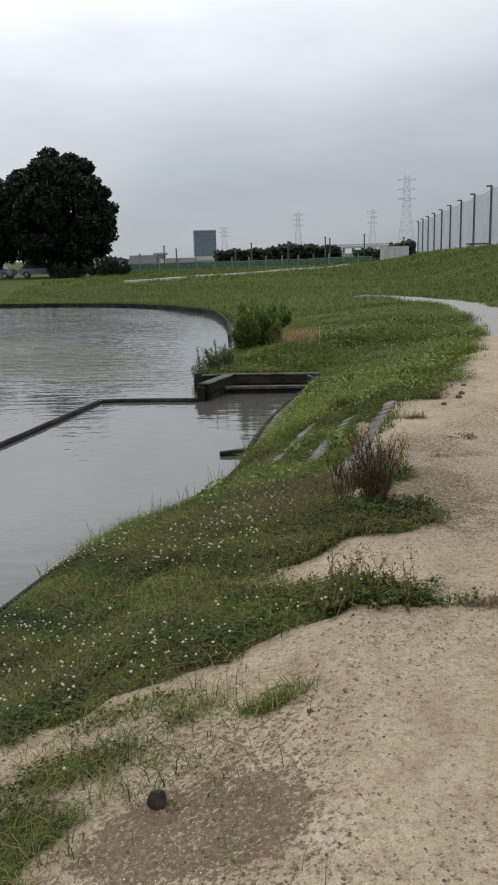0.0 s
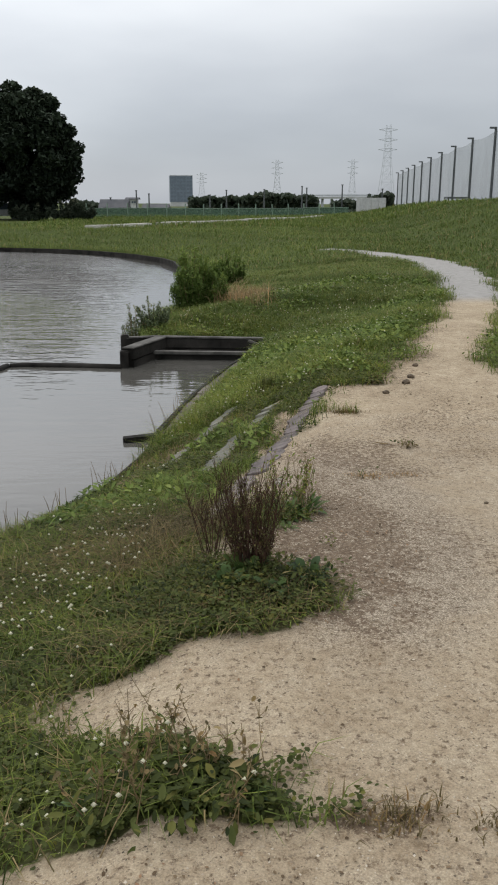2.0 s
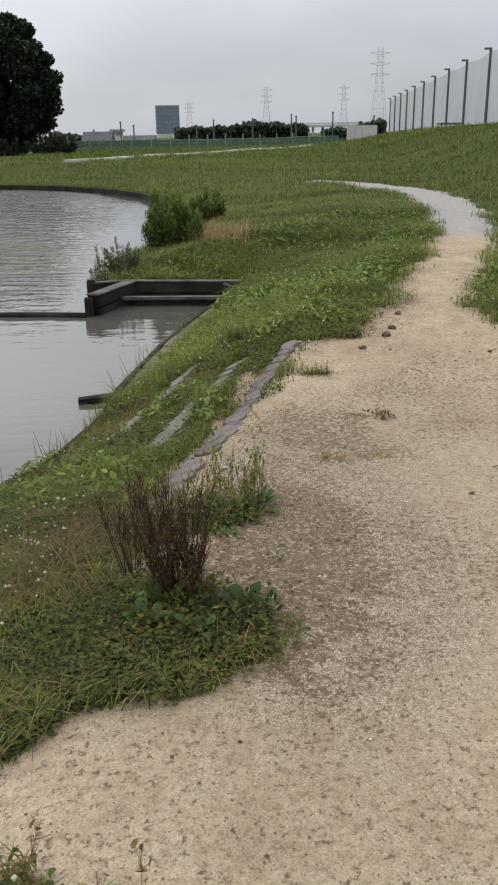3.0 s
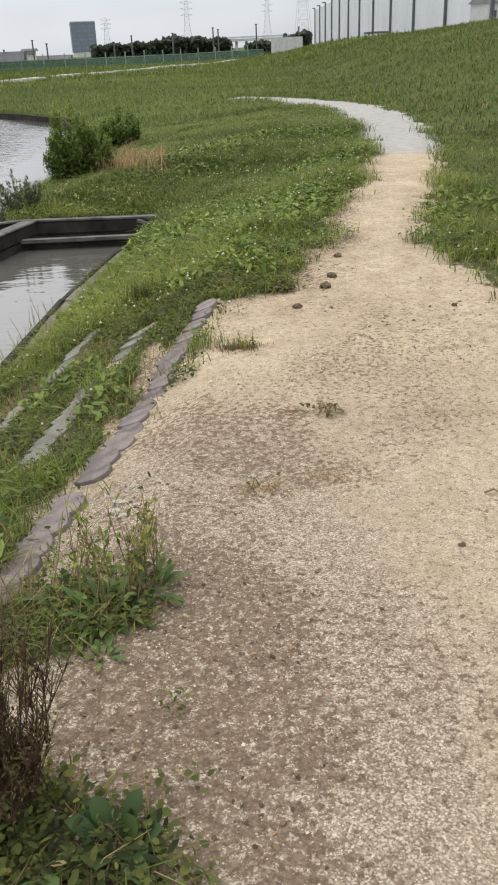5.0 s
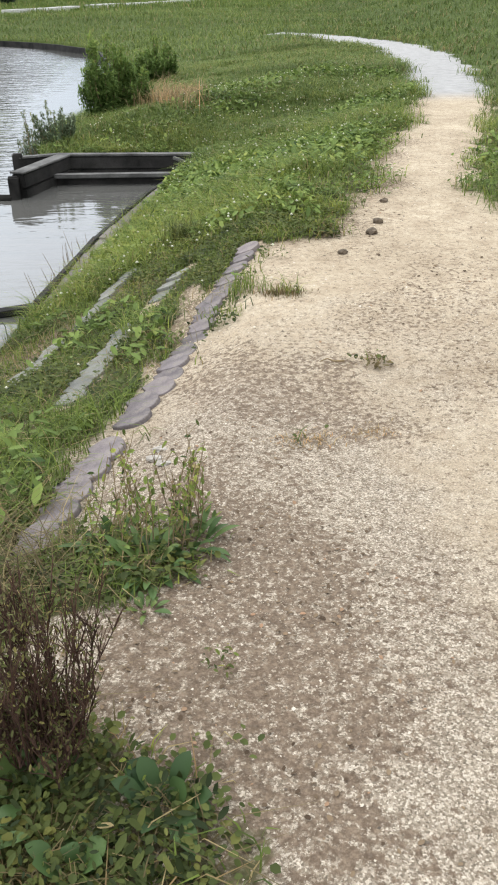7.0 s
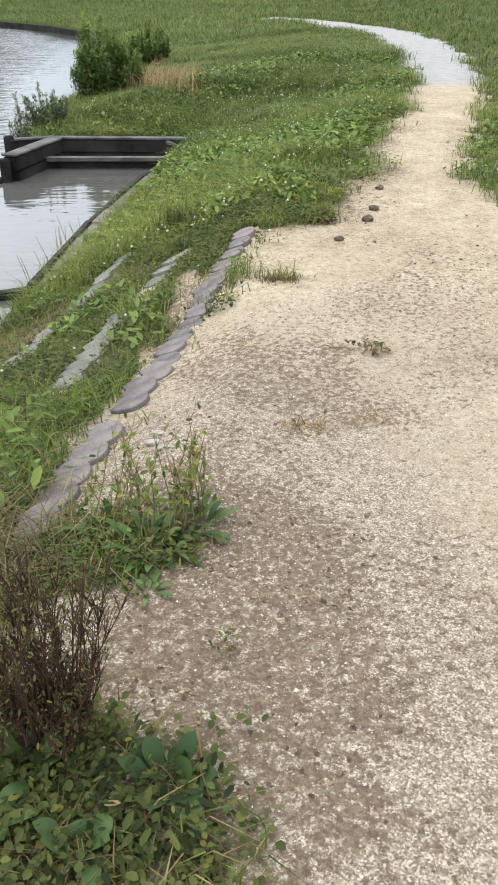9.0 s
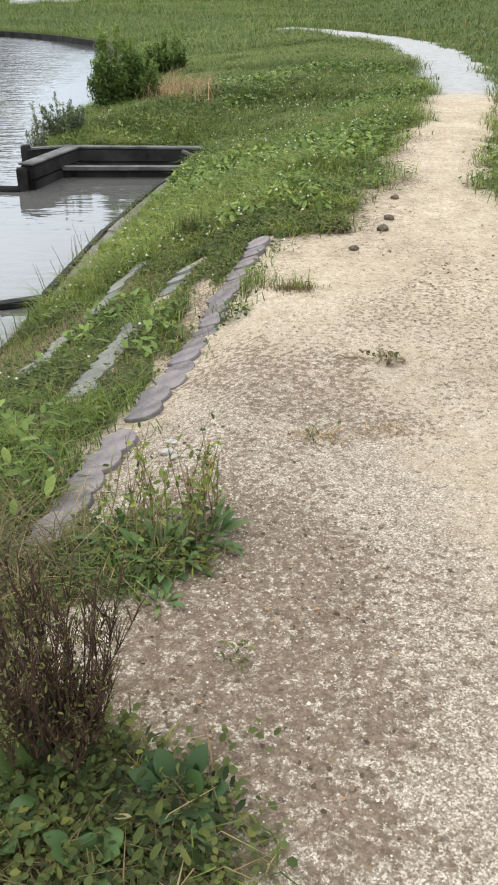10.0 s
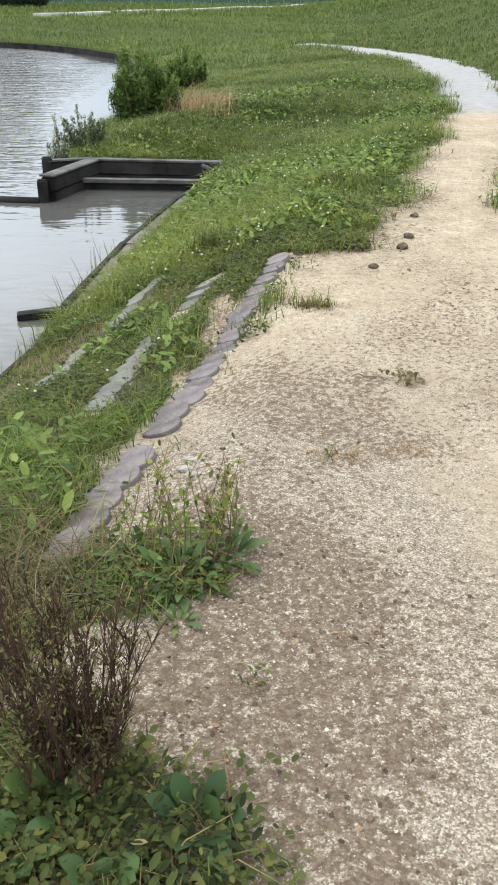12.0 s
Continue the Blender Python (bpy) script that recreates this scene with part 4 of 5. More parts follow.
def tuft(at, n, h, r0, mat, label, seed):
    x, y = at
    g = np.random.default_rng(seed)
    roots = np.stack([g.normal(0, r0, n), g.normal(0, r0 * 0.6, n), np.full(n, -0.004)], -1)
    v, f, t = blades(roots, g.uniform(0.5, 1, n) * h, g.uniform(0.003, 0.006, n), g.uniform(0.1, 0.9, n), g.uniform(0.2, 0.9, n))
    ob = part_np("grass_tuft", v, f, mat, attrs=(("tone", t),))
    ob.location = (x, y, zat(x, y))
    return tagged(ob, label, "grass tuft", kind="stuff")


tuft((1.58, 8.07), 300, 0.04, 0.065, M_DRYISH, "low flattened grass tuft on the gravel path", 61)
tuft((1.32, 7.92), 160, 0.04, 0.08, M_GRASS, "thin grass tuft on the gravel path", 62)
tuft((1.47, 6.5), 120, 0.03, 0.06, M_DRY, "small dry grass tuft pressed into the gravel", 63)
tuft((1.72, 6.55), 70, 0.025, 0.05, M_DRY, "small dry grass tuft on the gravel", 64)
tuft((1.10, 3.62), 200, 0.05, 0.07, M_DRYISH, "brown tuft at the tip of the turf", 68)
tuft((1.38, 3.58), 120, 0.035, 0.05, M_DRYISH, "small brown tuft on the gravel", 69)
tuft((0.86, 8.32), 260, 0.16, 0.08, M_WEED, "bright grass tuft between rows of blocks", 65)
tuft((0.26, 6.95), 260, 0.20, 0.06, M_WEED, "long bright grass tuft on the bank", 66)
tuft((1.12, 10.0), 360, 0.22, 0.1, M_CLOVER, "dark green grass tuft on the bank", 67)


def reeds(at, n, h, r0, label, seed):
    x, y = at
    w = thing("reeds", label, "reeds", (x, y, zat(x, y)))
    r = random.Random(seed)
    for k in range(n):
        a, q = r.uniform(0, 6.283), r.random() * r0
        foot = Vector((math.cos(a) * q, math.sin(a) * q, -0.08))
        tip = foot + Vector((r.uniform(-0.35, 0.3) * h, r.uniform(-0.2, 0.2) * h, h * r.uniform(0.5, 1) + 0.08))
        bm = bmesh.new()
        tube(bm, [foot, foot.lerp(tip, 0.6) + Vector((0, 0, 0.02)), tip], 0.004, 0.0014, 4)
        part("stem", bm, M_STALK, w)
    return w


for k, (x, y, n, h) in enumerate(((-1.62, 6.1, 5, 0.16), (-1.38, 6.92, 6, 0.2), (-0.93, 7.6, 7, 0.24), (-0.66, 8.05, 6, 0.24), (-0.40, 8.65, 9, 0.26), (-0.28, 9.1, 6, 0.22), (-0.02, 10.6, 12, 0.36), (0.10, 11.2, 12, 0.42), (0.18, 11.7, 8, 0.30), (0.62, 13.9, 6, 0.2))):
    reeds((x, y), n, h, 0.12, "thin dark reed stems at the water's edge", 70 + k)


def stone(at, size, label, seed):
    bm = bmesh.new()
    bmesh.ops.create_icosphere(bm, subdivisions=2, radius=1)
    for v in bm.verts:
        v.co *= 1 + 0.6 * noise.noise(v.co * 2.2 + Vector((seed, 0, 0)))
        v.co = Vector((v.co.x * size[0], v.co.y * size[1], v.co.z * size[2]))
    ob = part("stone", bm, M_STONE)
    ob.location = (*at, zat(*at) + size[2] * 0.45)
    return tagged(ob, label, "stone")


for k, (x, y, s) in enumerate(((2.53, 10.0, 0.05), (2.36, 9.42, 0.055), (2.26, 9.13, 0.06), (2.0, 8.7, 0.045), (3.55, 9.9, 0.04), (2.05, 6.0, 0.02), (1.95, 4.9, 0.025), (2.9, 8.5, 0.03), (0.18, 2.78, 0.02))):
    stone((x, y), (s * 0.62, s * 0.5, s * 0.42), "small dark clod of earth on the gravel path", 3.0 * k)


def twig(at, ln, rz, label):
    bm = bmesh.new()
    tube(bm, [(-ln / 2, 0, 0), (-ln * 0.1, 0.02, 0.006), (ln * 0.2, -0.01, 0.004), (ln / 2, 0.02, 0.002)], 0.0045, 0.002, 6)
    ob = part("twig", bm, M_STALK)
    ob.matrix_basis = pose(*at, zat(*at) + 0.008, 0, 0, rz)
    return tagged(ob, label, "twig")


twig((0.1, 3.0), 0.22, 25, "dry bent twig on the sand")
twig((-0.06, 2.62), 0.28, -50, "thin dry stem lying on the sand")
twig((-0.30, 2.44), 0.10, -50, "short pale stick on disturbed soil")
# near-black lump in place of a hole; the ground sheet is not cut
clod = stone((-0.35, 2.47), (0.034, 0.030, 0.045), "dark lump in place of a hole in the sand", 27.0)
clod.data.materials.clear()
clod.data.materials.append(M_BARK)
twig((0.35, 5.85), 0.3, 60, "dry twig on the bank")
twig((1.68, 7.17), 0.10, 170, "short twig on the gravel")
twig((2.28, 6.3), 0.08, -20, "short twig on the gravel")
twig((0.40, 6.9), 0.26, 62, "bare twig lying over the grass")


M_PALESTONE = speckled("pale_stone", (0.30, 0.27, 0.23), (0.46, 0.43, 0.38), 40)


def pale_stone(at, size, label, seed):
    ob = stone(at, size, label, seed)
    ob.data.materials.clear()
    ob.data.materials.append(M_PALESTONE)
    return ob


pale_stone((0.95, 6.50), (0.030, 0.016, 0.012), "small pale flat stone beside the blocks", 3.0)
pale_stone((0.985, 6.44), (0.026, 0.015, 0.011), "small pale flat stone beside the blocks", 5.0)
pale_stone((0.97, 6.57), (0.024, 0.014, 0.011), "small pale flat stone beside the blocks", 8.0)
pale_stone((0.24, 6.98), (0.028, 0.018, 0.012), "pale pebble in the bank grass", 11.0)

# ---- far side: kerb, fences, buildings, pylons ----
def kerb_run(a, b, w, h, gaps=()):
    k = thing("pale_kerb", "pale concrete kerb along a road beyond the field", "kerb", kind="structure")
    n = 26
    for i in range(n):
        if i in gaps:
            continue
        p, q = Vector(a).lerp(Vector(b), i / n), Vector(a).lerp(Vector(b), (i + 0.985) / n)
        c = (p + q) / 2
        part("kerb_stone", box(bmesh.new(), ((q - p).length, w, h + 0.4), (c.x, c.y, zat(c.x, c.y) + h / 2 - 0.2), math.degrees(math.atan2(q.y - p.y, q.x - p.x)), 0, 0.03, 0.01), M_KERB, k)


kerb_run((-7.8, 55.6, 0), (11.4, 98.5, 0), 0.8, 0.20, (4,))


def panel_fence(a, b, n, h, label):
    """A green mesh fence with slender posts."""
    fz = thing("mesh_fence", label, "fence")
    for i in range(n):
        p, q = Vector(a).lerp(Vector(b), i / n), Vector(a).lerp(Vector(b), (i + 1) / n)
        c = (p + q) / 2
        rz = math.degrees(math.atan2(q.y - p.y, q.x - p.x))
        z = zat(c.x, c.y)
        part("panel", box(bmesh.new(), ((q - p).length, 0.03, h * 0.62), (c.x, c.y, z + h * 0.33), rz), M_NETGREEN, fz)
        part("rail", box(bmesh.new(), ((q - p).length, 0.08, 0.07), (c.x, c.y, z + h * 0.66), rz), M_GREENNET, fz)
        part("post", box(bmesh.new(), (0.09, 0.09, h), (p.x, p.y, z + h / 2), rz), M_GREENNET, fz)
    return fz


M_NETGREEN = net_material()
M_NETGREEN.name = "green_net"
M_NETGREEN.node_tree.nodes["Principled BSDF"].inputs["Base Color"].default_value = (0.12, 0.21, 0.15, 1)
panel_fence((-16, 92, 0), (16, 112, 0), 16, 1.5, "low green mesh fence across the far field")


def lamp_post(d, az, top, label="slender grey pole beyond the field"):
    a = radians(az)
    x, y = d * math.sin(a), d * math.cos(a)
    z = zat(x, y)
    p = thing("pole", label, "pole", (x, y, z))
    h = top - z
    bm = bmesh.new()
    tube(bm, [(0, 0, 0), (0, 0, h * 0.5), (0, 0, h)], d * 0.0009, d * 0.0007, 8)
    part("shaft", bm, M_POST, p)
    part("cap", box(bmesh.new(), (d * 0.0022, d * 0.0015, d * 0.001), (0, 0, h)), M_POST, p)
    return p


for d, az, el in ((170, -5.6, 0.75), (170, -4.8, 0.55), (175, 0.17, 0.8), (180, 2.6, 0.85), (165, 5.05, 1.05), (165, 5.35, 0.95), (190, 7.6, 1.15), (180, 10.15, 0.9), (150, -7.2, 0.3), (180, -0.9, 0.5)):
    lamp_post(d, az, 1.55 + d * math.tan(radians(el)))


def pylon(d, az, el, wide):
    """A lattice transmission tower: four legs, cross braces, three pairs of arms."""
    a = radians(az)
    x, y = d * math.sin(a), d * math.cos(a)
    h = 1.5 + d * math.tan(radians(el))
    p = thing("pylon", "hazy grey steel lattice transmission tower on the horizon", "pylon", (x, y, zat(x, y)), "pylons on the horizon")
    # members kept thin so the towers look as faint as through haze
    r = 0.13
    for sx in (-1, 1):
        for sy in (-1, 1):
            bm = bmesh.new()
            tube(bm, [(sx * wide, sy * wide, 0), (sx * wide * 0.45, sy * wide * 0.45, h * 0.55), (sx * wide * 0.25, sy * wide * 0.25, h)], r, r * 0.7, 5)
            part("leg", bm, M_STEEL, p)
    for k in range(10):
        z0, z1 = h * k / 10, h * (k + 1) / 10
        w0, w1 = (wide * np.interp(q, [0, h * 0.55, h], [1, 0.45, 0.25]) for q in (z0, z1))
        for s in (-1, 1):
            for e0, e1 in (((-w0, s * w0, z0), (w1, s * w1, z1)), ((w0, s * w0, z0), (-w1, s * w1, z1)), ((-w0, s * w0, z0), (w0, s * w0, z0))):
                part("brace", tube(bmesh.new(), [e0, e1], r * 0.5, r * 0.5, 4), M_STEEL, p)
    for q in (0.70, 0.82, 0.94):
        bm = bmesh.new()
        tube(bm, [(-wide * 1.15, 0, h * q), (0, 0, h * q + 0.8), (wide * 1.15, 0, h * q)], r * 1.2, r * 1.2, 5)
        tube(bm, [(-wide * 1.15, 0, h * q), (0, 0, h * q - 1.2), (wide * 1.15, 0, h * q)], r, r, 5)
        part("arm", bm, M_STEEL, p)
    return p


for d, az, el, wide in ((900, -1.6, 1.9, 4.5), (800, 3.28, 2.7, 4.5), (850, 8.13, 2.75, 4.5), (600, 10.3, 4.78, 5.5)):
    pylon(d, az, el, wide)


def tower():
    """The slab-like office block, with bands of windows over a white base."""
    d = 420
    a0, a1 = radians(-3.62), radians(-2.18)
    w = d * (math.tan(a1) - math.tan(a0))
    x, y = d * (math.tan(a1) + math.tan(a0)) / 2, d
    top, mid = 1.55 + d * math.tan(radians(1.66)), 1.55 + d * math.tan(radians(0.06))
    t = thing("office_tower", "blue-grey slab tower block standing on a white base", "building", (x, y, 0))
    part("wall", box(bmesh.new(), (w, 9, top - mid), (0, 0, (top + mid) / 2), 6), M_TOWER, t)
    part("base", box(bmesh.new(), (w * 0.96, 8.6, mid), (0, 0, mid / 2), 6), M_WHITE, t, "white base storey")
    part("roof", box(bmesh.new(), (w * 1.01, 9.2, 0.35), (0, 0, top + 0.18), 6), M_STEEL, t)
    for i in range(7):
        for j in range(7):
            part("window", box(bmesh.new(), (w / 7 * 0.72, 0.12, (top - mid) / 7 * 0.5), tuple(pose(0, 0, 0, 0, 0, 6) @ Vector(((i - 3) * w / 7, -4.54, mid + (j + 0.5) * (top - mid) / 7))), 6), M_TINT, t)
    return t


tower()


def house(d, az, w, dep, base, eaves, ridge, label, wall_mat, rz=0.0, hip=False):
    a = radians(az)
    x, y = d * math.sin(a), d * math.cos(a)
    z = zat(x, y)
    h = thing("house", label, "house", (x, y, z))
    h.rotation_euler = (0, 0, radians(rz))
    e, g = eaves - z, ridge - z
    part("wall", box(bmesh.new(), (w, dep, e), (0, 0, e / 2)), wall_mat, h)
    bm = bmesh.new()
    o = 0.45
    ins = w * 0.25 if hip else -o
    q = [bm.verts.new(c) for c in ((-w / 2 - o, -dep / 2 - o, e - 0.1), (w / 2 + o, -dep / 2 - o, e - 0.1), (w / 2 + o, dep / 2 + o, e - 0.1), (-w / 2 - o, dep / 2 + o, e - 0.1), (-w / 2 + ins, 0, g), (w / 2 - ins, 0, g))]
    for f in ((0, 1, 5, 4), (1, 2, 5), (2, 3, 4, 5), (3, 0, 4), (3, 2, 1, 0)):
        bm.faces.new([q[i] for i in f])
    part("roof", bm, M_ROOF, h)
    for k in (-0.28, 0.05, 0.3):
        win = part("window", box(bmesh.new(), (w * 0.16, 0.12, e * 0.16), (k * w, -dep / 2 - 0.03, e * 0.72)), M_GLASS, h)
        part("sill", box(bmesh.new(), (w * 0.18, 0.2, 0.08), (k * w, -dep / 2 - 0.08, e * 0.72 - e * 0.09)), M_WHITE, win)
    return h


house(150, -6.95, 3.9, 5, 0, 0.75, 2.1, "low pale house with a dark roof across the field", M_WHITE, 0)
house(180, -5.85, 1.9, 3, 0, 2.3, 2.6, "small boxy white building across the field", M_WHITE, 0)
house(210, -4.4, 5.5, 6, 0, 0.5, 1.3, "low grey shed across the field", M_STEEL, 0)
house(190, 21.3, 5.4, 7, 0, 7.3, 8.9, "white two-storey house with a dark gabled roof on the levee", M_WHITE, 8)
house(180, 24.2, 5.0, 7, 0, 6.8, 9.2, "dark-roofed house on the levee", M_ROOF, 8)


def viaduct():
    """The long pale elevated road on the horizon."""
    v = thing("viaduct", "long pale elevated roadway on the horizon", "bridge", (0, 0, 0))
    for k in range(10):
        x = 38 + 4.6 * k
        part("deck", box(bmesh.new(), (4.7, 8, 1.0), (x, 430, 4.2 + 0.03 * k), 0, 0, 0.05), M_WHITE, v)
        part("parapet", box(bmesh.new(), (4.7, 0.4, 0.7), (x, 425.8, 5.3 + 0.03 * k)), M_STEEL, v)
        part("pier", box(bmesh.new(), (0.9, 3, 4), (x, 430, 2)), M_STEEL, v)
    return v


viaduct()


def low_wall():
    w = thing("low_wall", "low white panel wall on top of the levee", "wall")
    for k in range(4):
        x = 15.9 + 0.85 * k
        part("panel", box(bmesh.new(), (0.83, 0.12, 2.4), (x, 102, 1.0), 0, 0, 0.01), M_WHITE, w)
    return w


low_wall()


def shelter():
    s = thing("bench_shelter", "dark flat-roofed bench shelter on the levee", "shelter", (19.7, 74.5, zat(19.7, 74.5)))
    part("roof", box(bmesh.new(), (1.7, 1.2, 0.14), (0, 0, 0.72), 0, 0, 0.02), M_POST, s)
    for x in (-0.6, 0.6):
        part("post", box(bmesh.new(), (0.1, 0.1, 0.65), (x, 0, 0.325)), M_POST, s)
    part("seat", box(bmesh.new(), (0.9, 0.4, 0.3), (0.1, 0, 0.25)), M_POST, s)
    return s


shelter()


def net_fence():
    """The tall ball-stop net: a straight line of posts with netting between them."""
    f = thing("net_fence", "tall grey ball-stop netting on dark steel posts", "fence")
    a, b = Vector((33.1, 85.4)), Vector((59.0, 302.0))
    n = 11
    for i in range(n + 1):
        p = a.lerp(b, i / n)
        z = zat(p.x, p.y)
        bm = bmesh.new()
        tube(bm, [(p.x, p.y, z), (p.x, p.y, z + 5), (p.x, p.y, 11.7)], 0.22, 0.18, 8)
        post = part("post", bm, M_POST, f)
        part("bracket", box(bmesh.new(), (1.0, 0.3, 0.25), (p.x - 0.35, p.y, 11.7)), M_POST, post)
        if i < n:
            q = a.lerp(b, (i + 1) / n)
            v, fc = [], []
            for k in range(9):
                u = k / 8
                c = p.lerp(q, u)
                sag = 0.35 * 4 * u * (1 - u)
                for m in range(5):
                    zz = 1.2 + (11.5 - sag - 1.2) * m / 4
                    v.append((c.x + 0.25 * math.sin(6 * u + m) * u * (1 - u) + 0.25, c.y, zz))
            for k in range(8):
                for m in range(4):
                    o = k * 5 + m
                    fc.append((o, o + 5, o + 6, o + 1))
            part_np("netting", np.array(v), np.array(fc), M_NET, f)
    return f


net_fence()


def far_trees(spans, d, depth, leaf, label, seed, n):
    """A belt of distant trees as leaf clumps, from spans of azimuth and height."""
    g = np.random.default_rng(seed)
    cs = []
    for a0, a1, h0, h1 in spans:
        k = int(n * (a1 - a0))
        az = g.uniform(a0, a1, k)
        u = (az - a0) / (a1 - a0)
        dd = d + g.uniform(0, depth, k)
        hh = (h0 + (h1 - h0) * u) * (0.9 + 0.07 * np.sin(az * 5) + 0.04 * np.sin(az * 17))
        x, y = dd * np.sin(np.radians(az)), dd * np.cos(np.radians(az))
        cs.append(np.stack([x, y, height(x, y) + hh * g.uniform(0.02, 1, k) ** 0.7], -1))
    c = np.vstack(cs)
    stuff(*("tree_belt", leaves(c, g.uniform(0.6, 1.3, len(c)) * leaf, np.clip(g.normal(0.4, 0.2, len(c)), 0, 0.85), 0.8)), M_FARLEAF, label, "trees")


far_trees(((-9.6, -7.9, 2.0, 0.9), (-2.2, 2.0, 2.6, 3.0), (2.0, 6.0, 4.1, 2.9), (9.3, 10.8, 3.0, 4.0), (7.0, 9.0, 2.0, 2.0)), 190, 25, 0.9, "dark belt of trees beyond the field", 81, 1500)
far_trees(((-9.2, 12, 0.7, 0.7),), 118, 20, 0.35, "low hedge beyond the field", 82, 420)
far_trees(((18.0, 30.0, 1.5, 2.6),), 120, 30, 0.6, "scrubby hedge on the levee behind the net", 83, 260)
bush("bush", (-13.2, 79.0), 1.6, 2.2, 0.8, 4000, 0.2, "low dark bushes at the foot of a tree", 84, M_FARLEAF)
bush("bush", (-16.8, 79.5), 1.2, 2.0, 0.8, 3000, 0.2, "low dark bushes between two trees", 85, M_FARLEAF)


def parked_car(at, rz, paint, label):
    """A small hatchback: body with a cabin, glass band, wheels with rims, lights."""
    x, y = at
    c = thing("car", label, "car", (x, y, zat(x, y)))
    c.rotation_euler = (0, 0, radians(rz))
    bm = bmesh.new()
    box(bm, (3.9, 1.65, 0.62), (0, 0, 0.60), 0, 0, 0.12)
    part("body", bm, paint, c)
    bm = bmesh.new()
    r = bmesh.ops.create_cube(bm, size=1.0)
    for v in r["verts"]:
        up = v.co.z > 0
        v.co = Vector((v.co.x * (1.9 if up else 2.9) - 0.25, v.co.y * (1.3 if up else 1.55), 1.15 + v.co.z * 0.55))
    bmesh.ops.bevel(bm, geom=list(bm.edges), offset=0.06, segments=2, affect="EDGES")
    part("cabin", bm, M_GLASS, c, "dark glazed cabin")
    part("roof", box(bmesh.new(), (1.95, 1.32, 0.08), (-0.25, 0, 1.45), 0, 0, 0.03), paint, c)
    for wx in (-1.2, 1.2):
        for wy in (-0.78, 0.78):
            bm = bmesh.new()
            tube(bm, [(wx, wy - 0.1, 0.31), (wx, wy + 0.1, 0.31)], 0.31, 0.31, 16)
            wheel = part("wheel", bm, M_POST, c)
            bm = bmesh.new()
            tube(bm, [(wx, wy - 0.12, 0.31), (wx, wy + 0.12, 0.31)], 0.18, 0.18, 12)
            part("rim", bm, M_STEEL, wheel)
    for wy in (-0.6, 0.6):
        part("headlight", box(bmesh.new(), (0.08, 0.3, 0.14), (1.93, wy, 0.70), 0, 0, 0.02), M_WHITE, c)
    return c


parked_car((-20.6, 84.5), 8, M_WHITE, "pale parked car half hidden under the trees")
parked_car((-24.8, 84.0), -5, M_STEEL, "grey parked car half hidden under the trees")

# ---- turf, clover and gravel: what nobody could count ----
def tone_of(p, mean, spread=0.17, patch=0.11):
    return np.clip(rng.normal(mean, spread, len(p)) + patch * wave(p[:, 0], p[:, 1], 2.1, 0.3) + 0.16 * wave(p[:, 0], p[:, 1], 7.5, 0.9) + 0.12 * wave(p[:, 0], p[:, 1], 19.0, 1.6) + 0.10 * wave(p[:, 0], p[:, 1], 0.55, 1.3), 0, 1)


def lawn(name, n, box_, lo, hi, wd, mat, label, mean=0.45, keep=None, lean=(0.1, 0.8), dry=0.04):
    p = scatter(n, *box_, keep or (lambda x, y, d: grass_cover(x, y)))
    m = len(p)
    tone = np.clip(tone_of(p, mean), 0, 0.88)
    tone[rng.uniform(0, 1, m) < dry] = 1.0
    swell = 0.65 + 0.7 * soft(0.5 + 0.8 * wave(p[:, 0], p[:, 1], 1.7, 0.9) + 0.4 * wave(p[:, 0], p[:, 1], 5.0, 0.2))
    stuff(name, blades(p, rng.uniform(lo, hi, m) * swell, rng.uniform(0.7, 1.3, m) * wd, rng.uniform(*lean, m), tone), mat, label, "grass")


def clumps(x, y):
    """Uneven tufting, with gaps."""
    return 0.28 + 0.72 * soft(0.55 + 0.55 * wave(x, y, 4.3, 0.8) + 0.75 * wave(x, y, 12.0, 1.7) + 0.35 * wave(x, y, 27.0, 0.2))


def bank_keep(x, y, d):
    return grass_cover(x, y) * clumps(x, y) * (1 - 0.75 * soft(blob(x, y, 0.75, 4.98, 0.42, 0.32) * 3))


lawn("bank_grass", 110000, (-2.4, 1.2, 1.6, 6.4), 0.02, 0.08, 0.0045, M_GRASS, "short mixed grass on the near pond bank", 0.38, bank_keep, (0.3, 1.2), 0.16)
lawn("bank_grass", 90000, (-1.5, 2.2, 6.2, 10.4), 0.03, 0.12, 0.005, M_GRASS, "lush short grass between block rows", 0.36, bank_keep, (0.2, 1.1), 0.07)
lawn("bank_grass", 130000, (-0.4, 4.6, 9.6, 18.5), 0.05, 0.17, 0.0065, M_GRASS, "green grassy bank beside the path", 0.45, lambda x, y, d: bank_keep(x, y, d) * soft((18.5 - y) / 5), (0.3, 1.2), 0.05)
lawn("meadow_grass", 110000, (-1.6, 6.0, 13.0, 27.0), 0.06, 0.18, 0.010, M_MEADOW, "rough green meadow beyond the timber box", 0.50, lambda x, y, d: grass_cover(x, y) * soft((y - 12.5) / 5), (0.5, 1.5))
lawn("meadow_grass", 70000, (-14, 8.0, 26.0, 58.0), 0.08, 0.24, 0.018, M_MEADOW, "rough meadow grass on the far shore", 0.45, None, (0.5, 1.5))
lawn("levee_grass", 45000, (3.1, 7.5, 6.0, 18.0), 0.03, 0.11, 0.0075, M_MEADOW, "grass at the foot of the levee", 0.34, None, (0.4, 1.4), 0.10)
